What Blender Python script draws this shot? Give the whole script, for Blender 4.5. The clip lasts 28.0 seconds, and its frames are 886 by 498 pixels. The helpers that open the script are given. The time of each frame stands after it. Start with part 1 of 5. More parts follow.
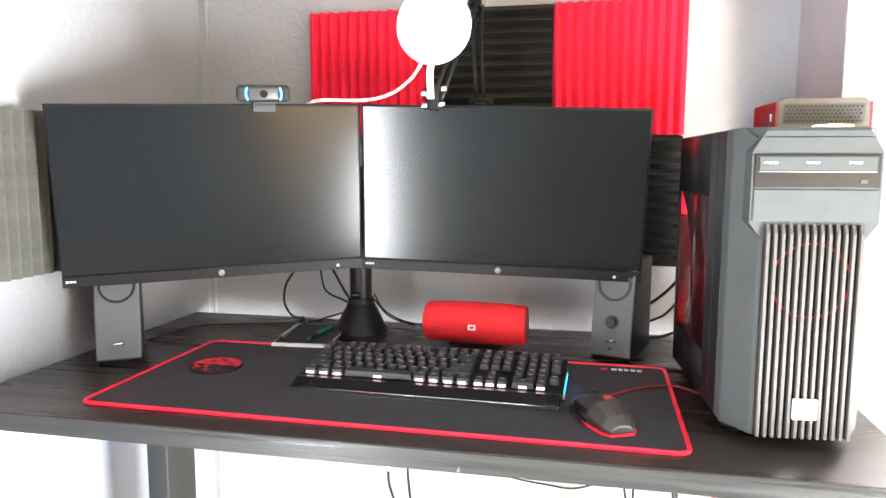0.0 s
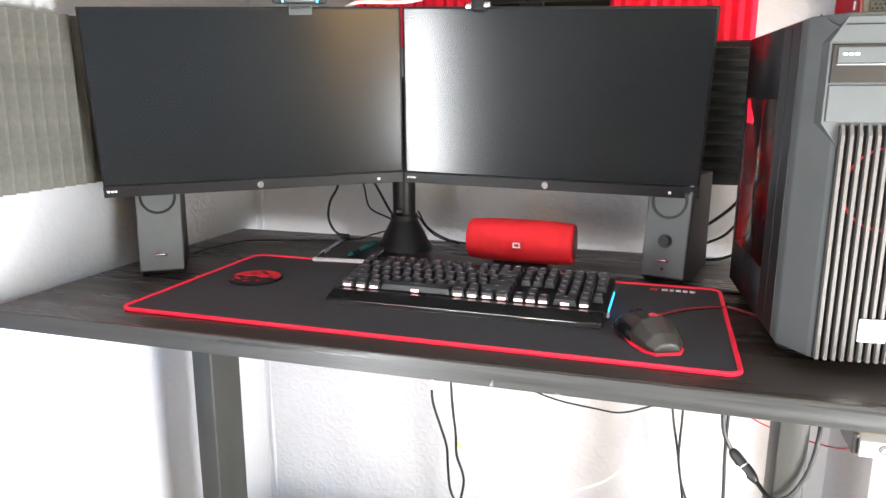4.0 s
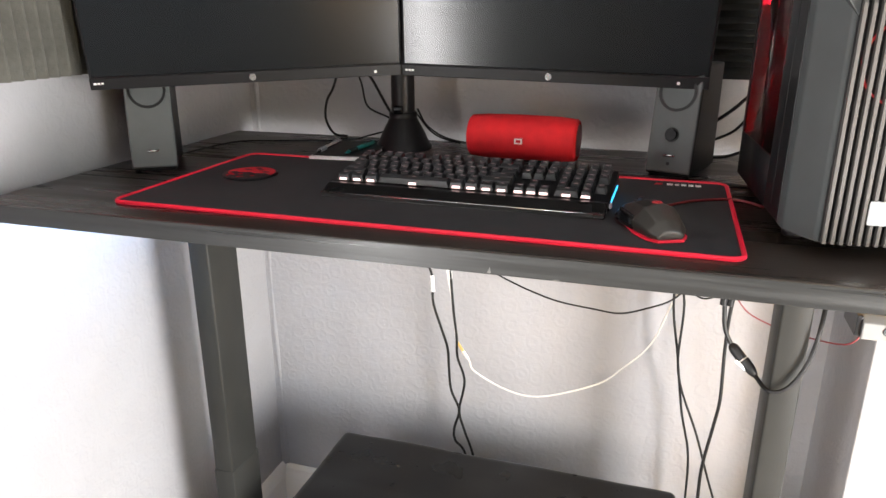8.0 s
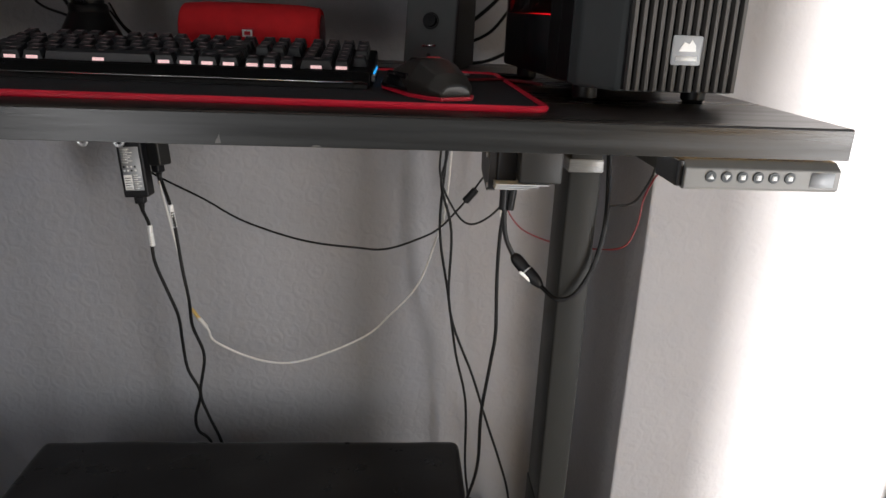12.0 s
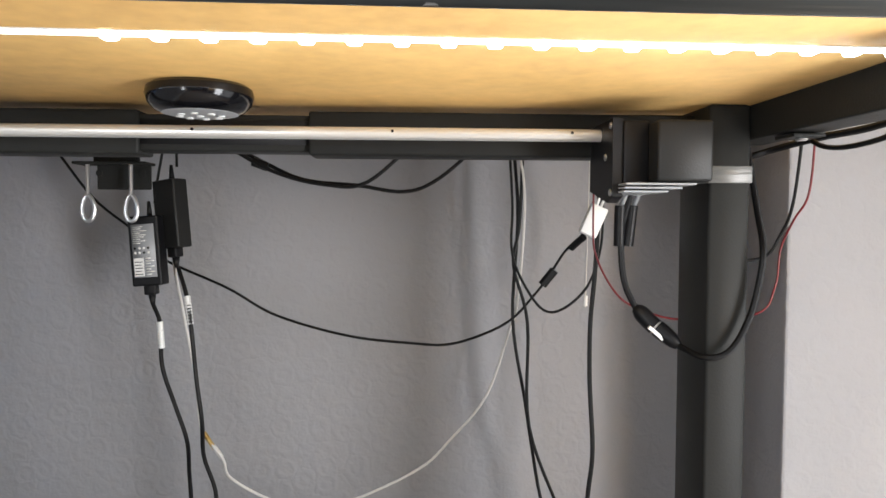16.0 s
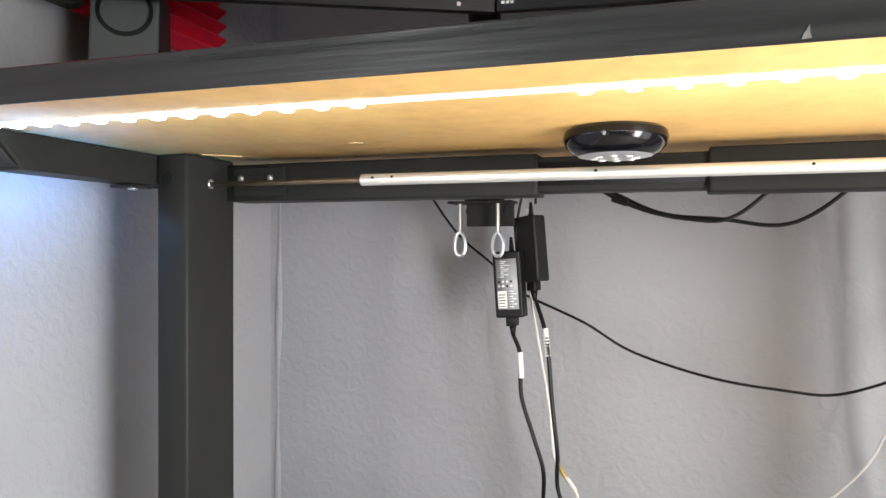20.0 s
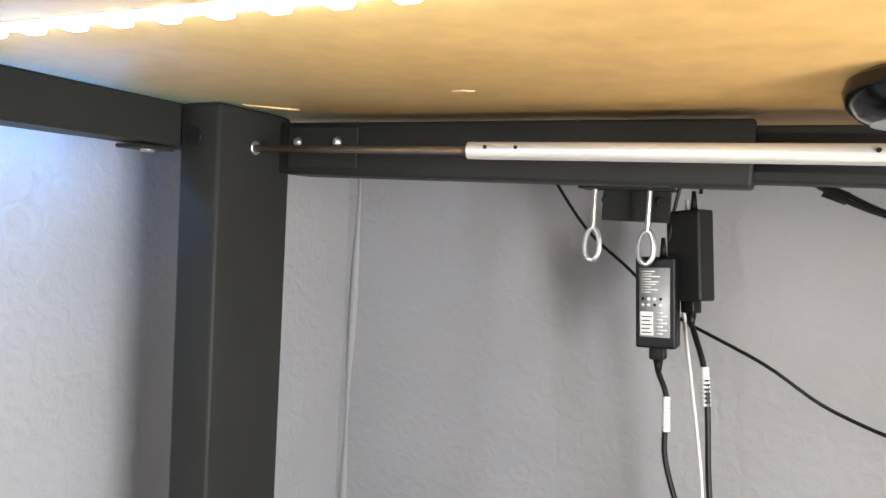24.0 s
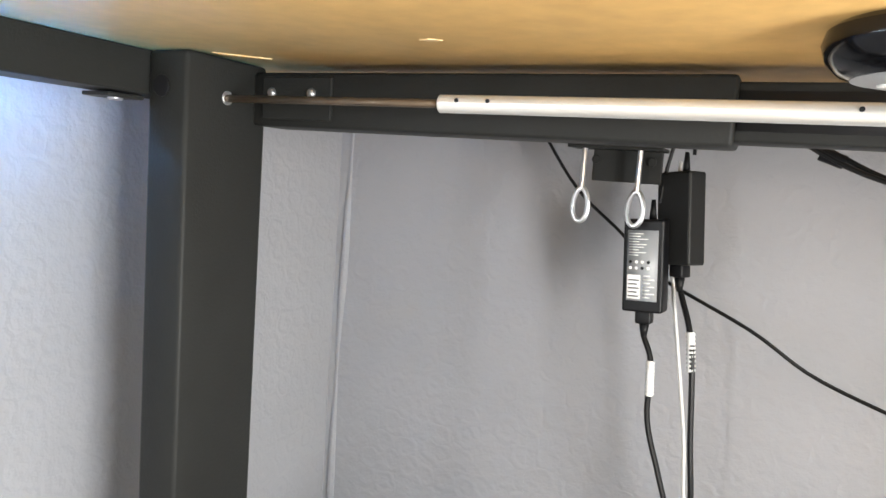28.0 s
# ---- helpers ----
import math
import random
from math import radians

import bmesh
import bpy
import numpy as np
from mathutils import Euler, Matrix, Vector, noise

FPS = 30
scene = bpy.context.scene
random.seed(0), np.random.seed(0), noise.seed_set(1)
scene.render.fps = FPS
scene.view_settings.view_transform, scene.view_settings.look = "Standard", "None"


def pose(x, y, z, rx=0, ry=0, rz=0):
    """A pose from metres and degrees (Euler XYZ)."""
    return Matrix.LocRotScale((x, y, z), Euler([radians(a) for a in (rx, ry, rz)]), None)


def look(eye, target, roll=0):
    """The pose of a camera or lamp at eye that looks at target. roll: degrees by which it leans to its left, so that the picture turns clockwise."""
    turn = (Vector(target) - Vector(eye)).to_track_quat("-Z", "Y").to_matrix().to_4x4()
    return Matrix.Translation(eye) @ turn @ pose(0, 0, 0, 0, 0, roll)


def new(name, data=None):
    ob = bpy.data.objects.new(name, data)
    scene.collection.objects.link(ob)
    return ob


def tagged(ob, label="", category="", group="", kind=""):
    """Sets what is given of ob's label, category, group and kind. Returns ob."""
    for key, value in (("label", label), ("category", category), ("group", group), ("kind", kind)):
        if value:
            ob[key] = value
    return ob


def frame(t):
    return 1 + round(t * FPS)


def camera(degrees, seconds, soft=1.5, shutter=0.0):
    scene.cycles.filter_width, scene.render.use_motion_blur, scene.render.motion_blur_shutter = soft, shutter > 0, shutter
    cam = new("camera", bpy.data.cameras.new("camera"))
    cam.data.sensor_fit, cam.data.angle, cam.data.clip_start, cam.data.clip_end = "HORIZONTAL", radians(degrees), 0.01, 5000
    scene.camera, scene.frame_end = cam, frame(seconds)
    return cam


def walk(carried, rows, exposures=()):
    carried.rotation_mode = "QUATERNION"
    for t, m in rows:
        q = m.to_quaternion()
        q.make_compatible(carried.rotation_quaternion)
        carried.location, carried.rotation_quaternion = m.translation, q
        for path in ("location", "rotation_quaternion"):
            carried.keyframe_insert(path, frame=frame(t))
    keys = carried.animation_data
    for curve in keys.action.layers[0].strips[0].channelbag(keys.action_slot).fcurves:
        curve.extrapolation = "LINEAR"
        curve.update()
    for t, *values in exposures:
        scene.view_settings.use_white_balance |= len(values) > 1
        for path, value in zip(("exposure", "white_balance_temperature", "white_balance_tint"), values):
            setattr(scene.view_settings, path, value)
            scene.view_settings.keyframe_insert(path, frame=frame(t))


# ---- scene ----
cam = camera(64.4, 28.0)
PATH = [
    (0, (0.112, 0.194, 1.548), (-0.314, 2.134, 1.313), 0.2),
    (0.5, (0.098, 0.197, 1.547), (-0.39, 2.12, 1.291), 0.1),
    (1, (0.098, 0.213, 1.54), (-0.405, 2.131, 1.277), -0.4),
    (1.5, (0.099, 0.218, 1.536), (-0.409, 2.13, 1.246), -0.6),
    (2, (0.097, 0.218, 1.53), (-0.427, 2.124, 1.228), -0.5),
    (2.5, (0.101, 0.225, 1.521), (-0.457, 2.115, 1.179), -0.1),
    (3, (0.108, 0.232, 1.517), (-0.459, 2.109, 1.123), -0.2),
    (3.5, (0.125, 0.241, 1.513), (-0.445, 2.114, 1.103), -0.0),
    (5.5, (0.138, 0.252, 1.491), (-0.477, 2.087, 0.989), -0.3),
    (6, (0.14, 0.253, 1.485), (-0.47, 2.083, 0.959), -0.5),
    (6.5, (0.133, 0.256, 1.477), (-0.451, 2.08, 0.899), 0.3),
    (7, (0.135, 0.263, 1.467), (-0.456, 2.075, 0.861), -0.3),
    (7.5, (0.137, 0.263, 1.464), (-0.444, 2.071, 0.838), -0.3),
    (8, (0.138, 0.265, 1.458), (-0.44, 2.069, 0.816), -0.1),
    (8.5, (0.135, 0.274, 1.447), (-0.457, 2.063, 0.777), -0.2),
    (9, (0.135, 0.271, 1.43), (-0.443, 2.041, 0.698), 0.5),
    (9.5, (0.15, 0.284, 1.408), (-0.442, 2.031, 0.635), 0.2),
    (10, (0.17, 0.292, 1.381), (-0.423, 2.032, 0.593), -0.1),
    (10.5, (0.184, 0.306, 1.356), (-0.283, 2.064, 0.524), -0.4),
    (11, (0.162, 0.337, 1.34), (-0.134, 2.134, 0.513), -0.3),
    (11.5, (0.128, 0.395, 1.297), (0.1, 2.246, 0.54), 1.0),
    (12, (0.096, 0.445, 1.265), (0.235, 2.337, 0.63), 2.4),
    (12.5, (0.107, 0.516, 1.223), (0.289, 2.403, 0.585), 3.6),
    (14.5, (0.106, 0.683, 0.987), (0.453, 2.646, 0.820), 2.2),
    (15, (0.074, 0.647, 1.03), (0.286, 2.635, 0.972), 0.6),
    (15.5, (0.032, 0.645, 1.042), (0.172, 2.637, 0.923), -0.3),
    (16, (0.013, 0.646, 1.03), (0.121, 2.641, 0.943), 0.2),
    (16.5, (-0.015, 0.619, 1.033), (0.029, 2.618, 0.992), 0.7),
    (17, (-0.028, 0.602, 1.032), (-0.012, 2.601, 0.989), 1.0),
    (17.5, (-0.033, 0.602, 1.035), (-0.116, 2.6, 0.998), 0.4),
    (18, (-0.058, 0.623, 1.037), (-0.301, 2.608, 1.003), 0.7),
    (18.5, (-0.082, 0.635, 1.037), (-0.506, 2.589, 0.981), 0.8),
    (19, (-0.103, 0.637, 1.036), (-0.639, 2.563, 0.972), 0.5),
    (19.5, (-0.116, 0.635, 1.038), (-0.723, 2.541, 0.99), 0.4),
    (20, (-0.12, 0.635, 1.043), (-0.753, 2.532, 1.029), 0.1),
    (20.5, (-0.112, 0.63, 1.041), (-0.773, 2.517, 0.987), 0.2),
    (22.5, (-0.232, 0.791, 1.077), (-0.67, 2.727, 0.828), 4.3),
    (23, (-0.243, 0.835, 1.07), (-0.939, 2.71, 1.085), 7.2),
    (23.5, (-0.25, 0.883, 1.055), (-1.111, 2.684, 0.946), 5.1),
    (24, (-0.247, 0.885, 1.067), (-1.112, 2.685, 0.97), 3.1),
    (24.5, (-0.24, 0.895, 1.069), (-1.078, 2.707, 0.95), 2.3),
    (25, (-0.233, 0.902, 1.068), (-1.047, 2.724, 0.93), 2.8),
    (25.5, (-0.226, 0.899, 1.073), (-1.075, 2.703, 0.912), 1.9),
    (26, (-0.216, 0.901, 1.075), (-1.056, 2.709, 0.913), 2.5),
    (26.5, (-0.212, 0.905, 1.073), (-1.04, 2.719, 0.922), 2.6),
    (27, (-0.214, 0.915, 1.074), (-1.023, 2.736, 0.909), 3.3),
    (27.5, (-0.215, 0.919, 1.075), (-1.054, 2.727, 0.904), 2.8),
    (28, (-0.225, 0.913, 1.067), (-1.111, 2.693, 0.852), 4.2),
]
EXPOSURES = [(0.0, 4.70, 6500, 10), (3.5, 4.54, 6500, 10), (8.0, 3.63, 6850, 12), (10.0, 3.26, 6750, 12), (11.0, 2.66, 6750, 12), (12.0, 1.66, 6600, 12), (12.5, 1.55, 6550, 12), (14.5, 1.3, 6500, 11), (15.0, 1.88, 6480, 11), (17.0, 2.22, 6450, 11), (20.0, 2.87, 6550, 10), (24.0, 2.91, 6650, 10), (26.0, 2.89, 6600, 10), (28.0, 3.03, 6600, 9)]
walk(cam, [(t, look(eye, target, roll)) for t, eye, target, roll in PATH], EXPOSURES)

# ---- light ----
world = bpy.data.worlds.new("world")
world.use_nodes = True
scene.world = world
wn = world.node_tree.nodes
sky = wn.new("ShaderNodeTexSky")
sky.sky_type, sky.sun_disc, sky.sun_elevation, sky.sun_rotation = "NISHITA", False, radians(11.7), radians(167.5)
world.node_tree.links.new(sky.outputs[0], wn["Background"].inputs[0])
wn["Background"].inputs[1].default_value = 0.05


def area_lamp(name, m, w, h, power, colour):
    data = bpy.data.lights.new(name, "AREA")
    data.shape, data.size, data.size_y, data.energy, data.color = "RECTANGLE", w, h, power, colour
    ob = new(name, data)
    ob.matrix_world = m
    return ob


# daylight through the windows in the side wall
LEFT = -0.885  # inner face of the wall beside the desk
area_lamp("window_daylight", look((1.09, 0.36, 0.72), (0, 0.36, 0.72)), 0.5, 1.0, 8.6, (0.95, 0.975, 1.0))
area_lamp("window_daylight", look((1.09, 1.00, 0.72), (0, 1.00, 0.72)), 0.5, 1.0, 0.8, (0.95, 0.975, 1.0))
# and through the narrow window opposite, behind the camera
area_lamp("window_daylight", look((LEFT + 0.03, -0.76, 0.98), (0, -0.76, 0.98)), 0.6, 1.0, 7.8, (0.95, 0.975, 1.0))
sun_lamp = bpy.data.lights.new("sun", "SUN")
sun_lamp.energy, sun_lamp.angle, sun_lamp.color = 5.0, radians(4.0), (1.0, 0.965, 0.92)
new("sun", sun_lamp).matrix_world = look((0, 0, 0), (-0.21, 0.95, -0.20))


# ---- materials ----
def material(name, colour, rough=0.5, metal=0.0, vary=0.0, scale=20.0, stretch=(1, 1, 1), bump=0.0, bump_scale=60.0,
             rough_vary=0.0, coat=0.0, emit=None, power=0.0, kind="noise", transmission=0.0, spec=0.5):
    """A node material: colour with noise at two scales, fine relief and uneven gloss."""
    m = bpy.data.materials.new(name)
    m.use_nodes = True
    nt = m.node_tree
    b = nt.nodes["Principled BSDF"]
    col = colour if len(colour) == 4 else (*colour, 1)
    b.inputs["Base Color"].default_value = col
    b.inputs["Roughness"].default_value = rough
    b.inputs["Metallic"].default_value = metal
    b.inputs["Coat Weight"].default_value = coat
    b.inputs["Specular IOR Level"].default_value = spec
    b.inputs["Transmission Weight"].default_value = transmission
    if emit:
        b.inputs["Emission Color"].default_value = (*emit, 1)
        b.inputs["Emission Strength"].default_value = power
    if not (vary or bump or rough_vary):
        return m
    tc, mp = nt.nodes.new("ShaderNodeTexCoord"), nt.nodes.new("ShaderNodeMapping")
    mp.inputs["Scale"].default_value = stretch
    nt.links.new(tc.outputs["Object"], mp.inputs[0])

    def tex(s, detail=5.0):
        n = nt.nodes.new("ShaderNodeTexNoise")
        n.inputs["Scale"].default_value, n.inputs["Detail"].default_value = s, detail
        nt.links.new(mp.outputs[0], n.inputs["Vector"])
        return n

    if vary:
        a, c = tex(scale), tex(scale * 0.13, 3.0)
        add = nt.nodes.new("ShaderNodeMath")
        add.operation = "ADD"
        nt.links.new(a.outputs[0], add.inputs[0])
        nt.links.new(c.outputs[0], add.inputs[1])
        ramp = nt.nodes.new("ShaderNodeMapRange")
        ramp.inputs[1].default_value, ramp.inputs[2].default_value = 0.65, 1.35
        ramp.inputs[3].default_value, ramp.inputs[4].default_value = 1 - vary, 1 + vary
        nt.links.new(add.outputs[0], ramp.inputs[0])
        mul = nt.nodes.new("ShaderNodeVectorMath")
        mul.operation = "SCALE"
        mul.inputs[0].default_value = col[:3]
        nt.links.new(ramp.outputs[0], mul.inputs["Scale"])
        nt.links.new(mul.outputs[0], b.inputs["Base Color"])
    if bump:
        bp = nt.nodes.new("ShaderNodeBump")
        bp.inputs["Strength"].default_value, bp.inputs["Distance"].default_value = bump, 0.002
        if kind == "noise":
            h = tex(bump_scale, 4.0).outputs[0]
        else:
            # rosettes: rings round scattered centres, broken up by fine noise
            cell = nt.nodes.new("ShaderNodeTexVoronoi")
            cell.inputs["Scale"].default_value, cell.inputs["Randomness"].default_value = bump_scale, 0.55
            wob = tex(bump_scale * 2.2, 3.0)
            mixv = nt.nodes.new("ShaderNodeVectorMath")
            mixv.operation = "MULTIPLY_ADD"
            mixv.inputs[1].default_value = (0.012, 0.012, 0.012)
            nt.links.new(wob.outputs[1], mixv.inputs[0])
            nt.links.new(mp.outputs[0], mixv.inputs[2])
            nt.links.new(mixv.outputs[0], cell.inputs["Vector"])
            turns = nt.nodes.new("ShaderNodeMath")
            turns.operation = "MULTIPLY"
            turns.inputs[1].default_value = 15.0
            nt.links.new(cell.outputs["Distance"], turns.inputs[0])
            rings = nt.nodes.new("ShaderNodeMath")
            rings.operation = "SINE"
            nt.links.new(turns.outputs[0], rings.inputs[0])
            grain = tex(bump_scale * 7.0, 3.0)
            both = nt.nodes.new("ShaderNodeMath")
            both.operation = "MULTIPLY_ADD"
            both.inputs[1].default_value = 2.6
            nt.links.new(grain.outputs[0], both.inputs[0])
            nt.links.new(rings.outputs[0], both.inputs[2])
            h = both.outputs[0]
        nt.links.new(h, bp.inputs["Height"])
        nt.links.new(bp.outputs[0], b.inputs["Normal"])
    if rough_vary:
        rr = nt.nodes.new("ShaderNodeMapRange")
        rr.inputs[1].default_value, rr.inputs[2].default_value = 0.3, 0.7
        rr.inputs[3].default_value, rr.inputs[4].default_value = max(0.02, rough - rough_vary), min(1, rough + rough_vary)
        nt.links.new(tex(scale * 0.5).outputs[0], rr.inputs[0])
        nt.links.new(rr.outputs[0], b.inputs["Roughness"])
    return m


M = {
    "ribs": material("light_grey_ribs", (0.07, 0.066, 0.062), 0.5, spec=0.2, vary=0.08, scale=40),
    "control": material("warm_grey_plastic", (0.15, 0.147, 0.138), 0.42, vary=0.08, scale=40, bump=0.05, bump_scale=500),
    "motor": material("motor_case_paint", (0.013, 0.013, 0.0125), 0.45, spec=0.3, vary=0.12, scale=30, bump=0.1, bump_scale=400),
    "mouse": material("soft_black_plastic", (0.024, 0.022, 0.019), 0.36, spec=0.5, vary=0.1, scale=40, bump=0.05, bump_scale=500),
    "lcd": material("blue_ring_light", (0.05, 0.2, 0.8), 0.4, emit=(0.05, 0.35, 1.0), power=0.45),
    "cyan": material("cyan_light_bar", (0.02, 0.3, 0.6), 0.4, emit=(0.02, 0.40, 0.95), power=0.3),
    "legend": material("backlit_legend", (0.9, 0.7, 0.7), 0.4, emit=(1.0, 0.62, 0.62), power=0.2),
    "keyprint": material("dim_backlit_print", (0.26, 0.20, 0.21), 0.5, emit=(1.0, 0.55, 0.60), power=0.010),
    # faint emission painted on the mat's red edge; the mouse trim shares it
    "rededge": material("faint_red_emission", (0.62, 0.012, 0.035), 0.35, vary=0.15, scale=60, bump=0.15, bump_scale=500, emit=(1.0, 0.02, 0.07), power=0.009),
    "emblem": material("red_mouse_light", (0.4, 0.03, 0.04), 0.4, emit=(1.0, 0.05, 0.07), power=0.014),
    "redglow": material("red_fan_light", (0.5, 0.01, 0.02), 0.4, emit=(1.0, 0.02, 0.05), power=0.9),
    "redlamp": material("red_case_light", (0.5, 0.01, 0.02), 0.4, emit=(1.0, 0.02, 0.05), power=0.7),
    # the case's red light, put into the frame's emission and the wall colour
    "redhaze": material("red_emission_acrylic", (0.5, 0.02, 0.04), 0.4, vary=0.3, scale=30, emit=(1.0, 0.02, 0.06), power=0.22),
    "redin": material("red_lit_interior", (0.42, 0.03, 0.04), 0.5, vary=0.22, scale=14),
    "pane": material("smoked_acrylic", (0.75, 0.5, 0.52), 0.06, transmission=1.0),
    "teal": material("teal_plastic", (0.01, 0.22, 0.20), 0.35, vary=0.1, scale=40),
    "unitgrey": material("dark_silver_plastic", (0.045, 0.047, 0.048), 0.4, vary=0.06, scale=30),
    "bronze": material("oiled_steel_rod", (0.16, 0.12, 0.085), 0.4, metal=0.75, vary=0.15, scale=60),
    "scuff": material("scuffed_fibreboard", (0.72, 0.52, 0.27), 0.7, vary=0.25, scale=200),
    "ringglow": material("faint_red_ring", (0.10, 0.01, 0.012), 0.5, emit=(1.0, 0.05, 0.06), power=0.02),
    "paper": material("white_paper", (0.8, 0.79, 0.77), 0.7, vary=0.05, scale=80),
    "brass": material("gold_plated_plug", (0.62, 0.42, 0.14), 0.3, metal=0.8, vary=0.1, scale=80),
    "label": material("printed_grey_label", (0.30, 0.31, 0.32), 0.4, vary=0.1, scale=60),
    "chrome": material("bright_steel", (0.75, 0.75, 0.76), 0.2, metal=1.0, vary=0.05, scale=60),
    "pcgrey": material("anthracite_plastic", (0.060, 0.066, 0.067), 0.6, spec=0.12, vary=0.1, scale=25, bump=0.05, bump_scale=500, rough_vary=0.05),
    # near-black; also stands in for shade in grooves, gaps, holes and hollow ends
    "slot": material("void_shade_and_black", (0.006, 0.006, 0.007), 0.7, vary=0.1, scale=30),
    "chip": material("chipped_laminate", (0.11, 0.105, 0.10), 0.7, vary=0.2, scale=200),
    "tape": material("clear_tape", (0.13, 0.13, 0.125), 0.25, vary=0.2, scale=60, stretch=(1, 1, 8), bump=0.4, bump_scale=40),
    "redmetal": material("red_anodised_metal", (0.13, 0.008, 0.016), 0.35, metal=0.4, vary=0.1, scale=40),
    "silverbox": material("silver_grey_plastic", (0.30, 0.31, 0.32), 0.4, vary=0.06, scale=30),
    "keycap": material("grey_black_keycap", (0.022, 0.023, 0.026), 0.42, spec=0.45, vary=0.12, scale=50, bump=0.05, bump_scale=500),
    "wall": material("wallpaper", (0.30, 0.298, 0.310), 0.75, vary=0.05, scale=9, bump=0.20, bump_scale=30, kind="floral"),
    # unseen walls, darkened to cut fill light and screen reflections
    "plaster": material("dark_unseen_plaster", (0.10, 0.10, 0.098), 0.8, vary=0.04, scale=6, bump=0.1),
    # unseen ceiling, greyed to lower the fill
    "ceiling": material("ceiling_paint", (0.45, 0.45, 0.45), 0.85, vary=0.03, scale=5, bump=0.1),
    # floor out of view, kept pale to bounce light up under the desk
    "floor": material("pale_unseen_floor", (0.42, 0.35, 0.28), 0.5, vary=0.3, scale=12, stretch=(1, 8, 1), bump=0.1),
    "skirting": material("white_gloss_paint", (0.78, 0.77, 0.75), 0.35, vary=0.05, scale=8, bump=0.1, bump_scale=25),
    "top": material("black_brown_veneer", (0.024, 0.018, 0.015), 0.30, spec=0.45, vary=0.22, scale=70, stretch=(0.05, 1, 1), bump=0.12, bump_scale=160, rough_vary=0.08),
    "edge": material("black_brown_edging", (0.0135, 0.0140, 0.0138), 0.34, spec=0.42, vary=0.6, scale=90, stretch=(0.05, 1, 1.6), bump=0.15, bump_scale=150, rough_vary=0.1),
    "fibre": material("raw_fibreboard", (0.60, 0.365, 0.125), 0.6, vary=0.13, scale=55, bump=0.08, bump_scale=200),
    # the black coat again, lightened for daylight falling on the columns
    "column": material("lit_powder_coat", (0.0215, 0.0218, 0.0205), 0.46, spec=0.12, vary=0.10, scale=18, bump=0.12, bump_scale=420, rough_vary=0.06),
    "steel": material("black_powder_coat", (0.018, 0.0183, 0.0172), 0.5, spec=0.14, vary=0.15, scale=18, bump=0.12, bump_scale=420, rough_vary=0.06),
    "alu": material("brushed_aluminium", (0.78, 0.76, 0.72), 0.34, metal=0.6, vary=0.06, scale=60, stretch=(0.03, 1, 1), rough_vary=0.06),
    "zinc": material("zinc_plated_steel", (0.62, 0.62, 0.63), 0.3, metal=0.9, vary=0.1, scale=90),
    "black": material("black_plastic", (0.007, 0.007, 0.008), 0.42, spec=0.25, vary=0.12, scale=40, bump=0.06, bump_scale=500),
    "gloss": material("gloss_black_plastic", (0.005, 0.005, 0.006), 0.14, spec=0.3, vary=0.1, scale=20, coat=0.1),
    "grey": material("dark_grey_plastic", (0.040, 0.046, 0.048), 0.45, spec=0.3, vary=0.08, scale=30, bump=0.05, bump_scale=400),
    "grille": material("slate_speaker_grille", (0.066, 0.075, 0.076), 0.55, vary=0.08, scale=40, bump=0.3, bump_scale=900),
    "screen": material("matte_dark_screen", (0.0070, 0.0085, 0.0098), 0.18, spec=0.42, vary=0.05, scale=4),
    "cloth": material("black_mat_cloth", (0.039, 0.039, 0.041), 0.85, spec=0.25, vary=0.12, scale=60, bump=0.25, bump_scale=900),
    "red": material("red_stitching", (0.62, 0.012, 0.028), 0.6, vary=0.15, scale=80, bump=0.3, bump_scale=600),
    "redfab": material("red_woven_fabric", (0.66, 0.012, 0.02), 0.8, vary=0.12, scale=50, bump=0.4, bump_scale=700),
    "redfoam": material("red_foam", (0.80, 0.010, 0.048), 0.95, vary=0.1, scale=30, bump=0.4, bump_scale=350),
    "blackfoam": material("charcoal_foam", (0.018, 0.019, 0.019), 0.95, spec=0.15, vary=0.2, scale=30, bump=0.4, bump_scale=350),
    "greyfoam": material("grey_foam", (0.072, 0.070, 0.060), 0.95, vary=0.25, scale=60, bump=0.5, bump_scale=350),
    "leather": material("black_faux_leather", (0.0045, 0.0042, 0.0042), 0.30, spec=0.30, vary=0.15, scale=30, bump=0.10, bump_scale=260, rough_vary=0.05),
    "white": material("white_plastic", (0.78, 0.78, 0.76), 0.4, vary=0.04, scale=20),
    "cable": material("black_cable_rubber", (0.006, 0.006, 0.0065), 0.45, spec=0.25, vary=0.1, scale=60),
    "redcable": material("red_cable", (0.16, 0.008, 0.012), 0.45, vary=0.1, scale=60),
    "clearcable": material("clear_white_cable", (0.62, 0.60, 0.57), 0.35, vary=0.08, scale=60),
    "led": material("lit_diode", (1, 1, 1), 0.4, emit=(0.58, 0.80, 1.0), power=5.2),
    # for the added, unseen diodes that put blue on the side wall
    "ledhidden": material("hidden_blue_diode", (1, 1, 1), 0.4, emit=(0.12, 0.42, 1.0), power=31),
    "striplit": material("strip_cover", (0.9, 0.9, 0.9), 0.4, emit=(0.80, 0.92, 1.0), power=1.0),
}


# ---- building helpers ----
def thing(name, loc=(0, 0, 0), turn=0.0, label="", category="", group="", kind=""):
    ob = new(name)
    ob.empty_display_size = 0.05
    ob.matrix_world = pose(*loc, 0, 0, turn)
    return tagged(ob, label, category, group, kind)


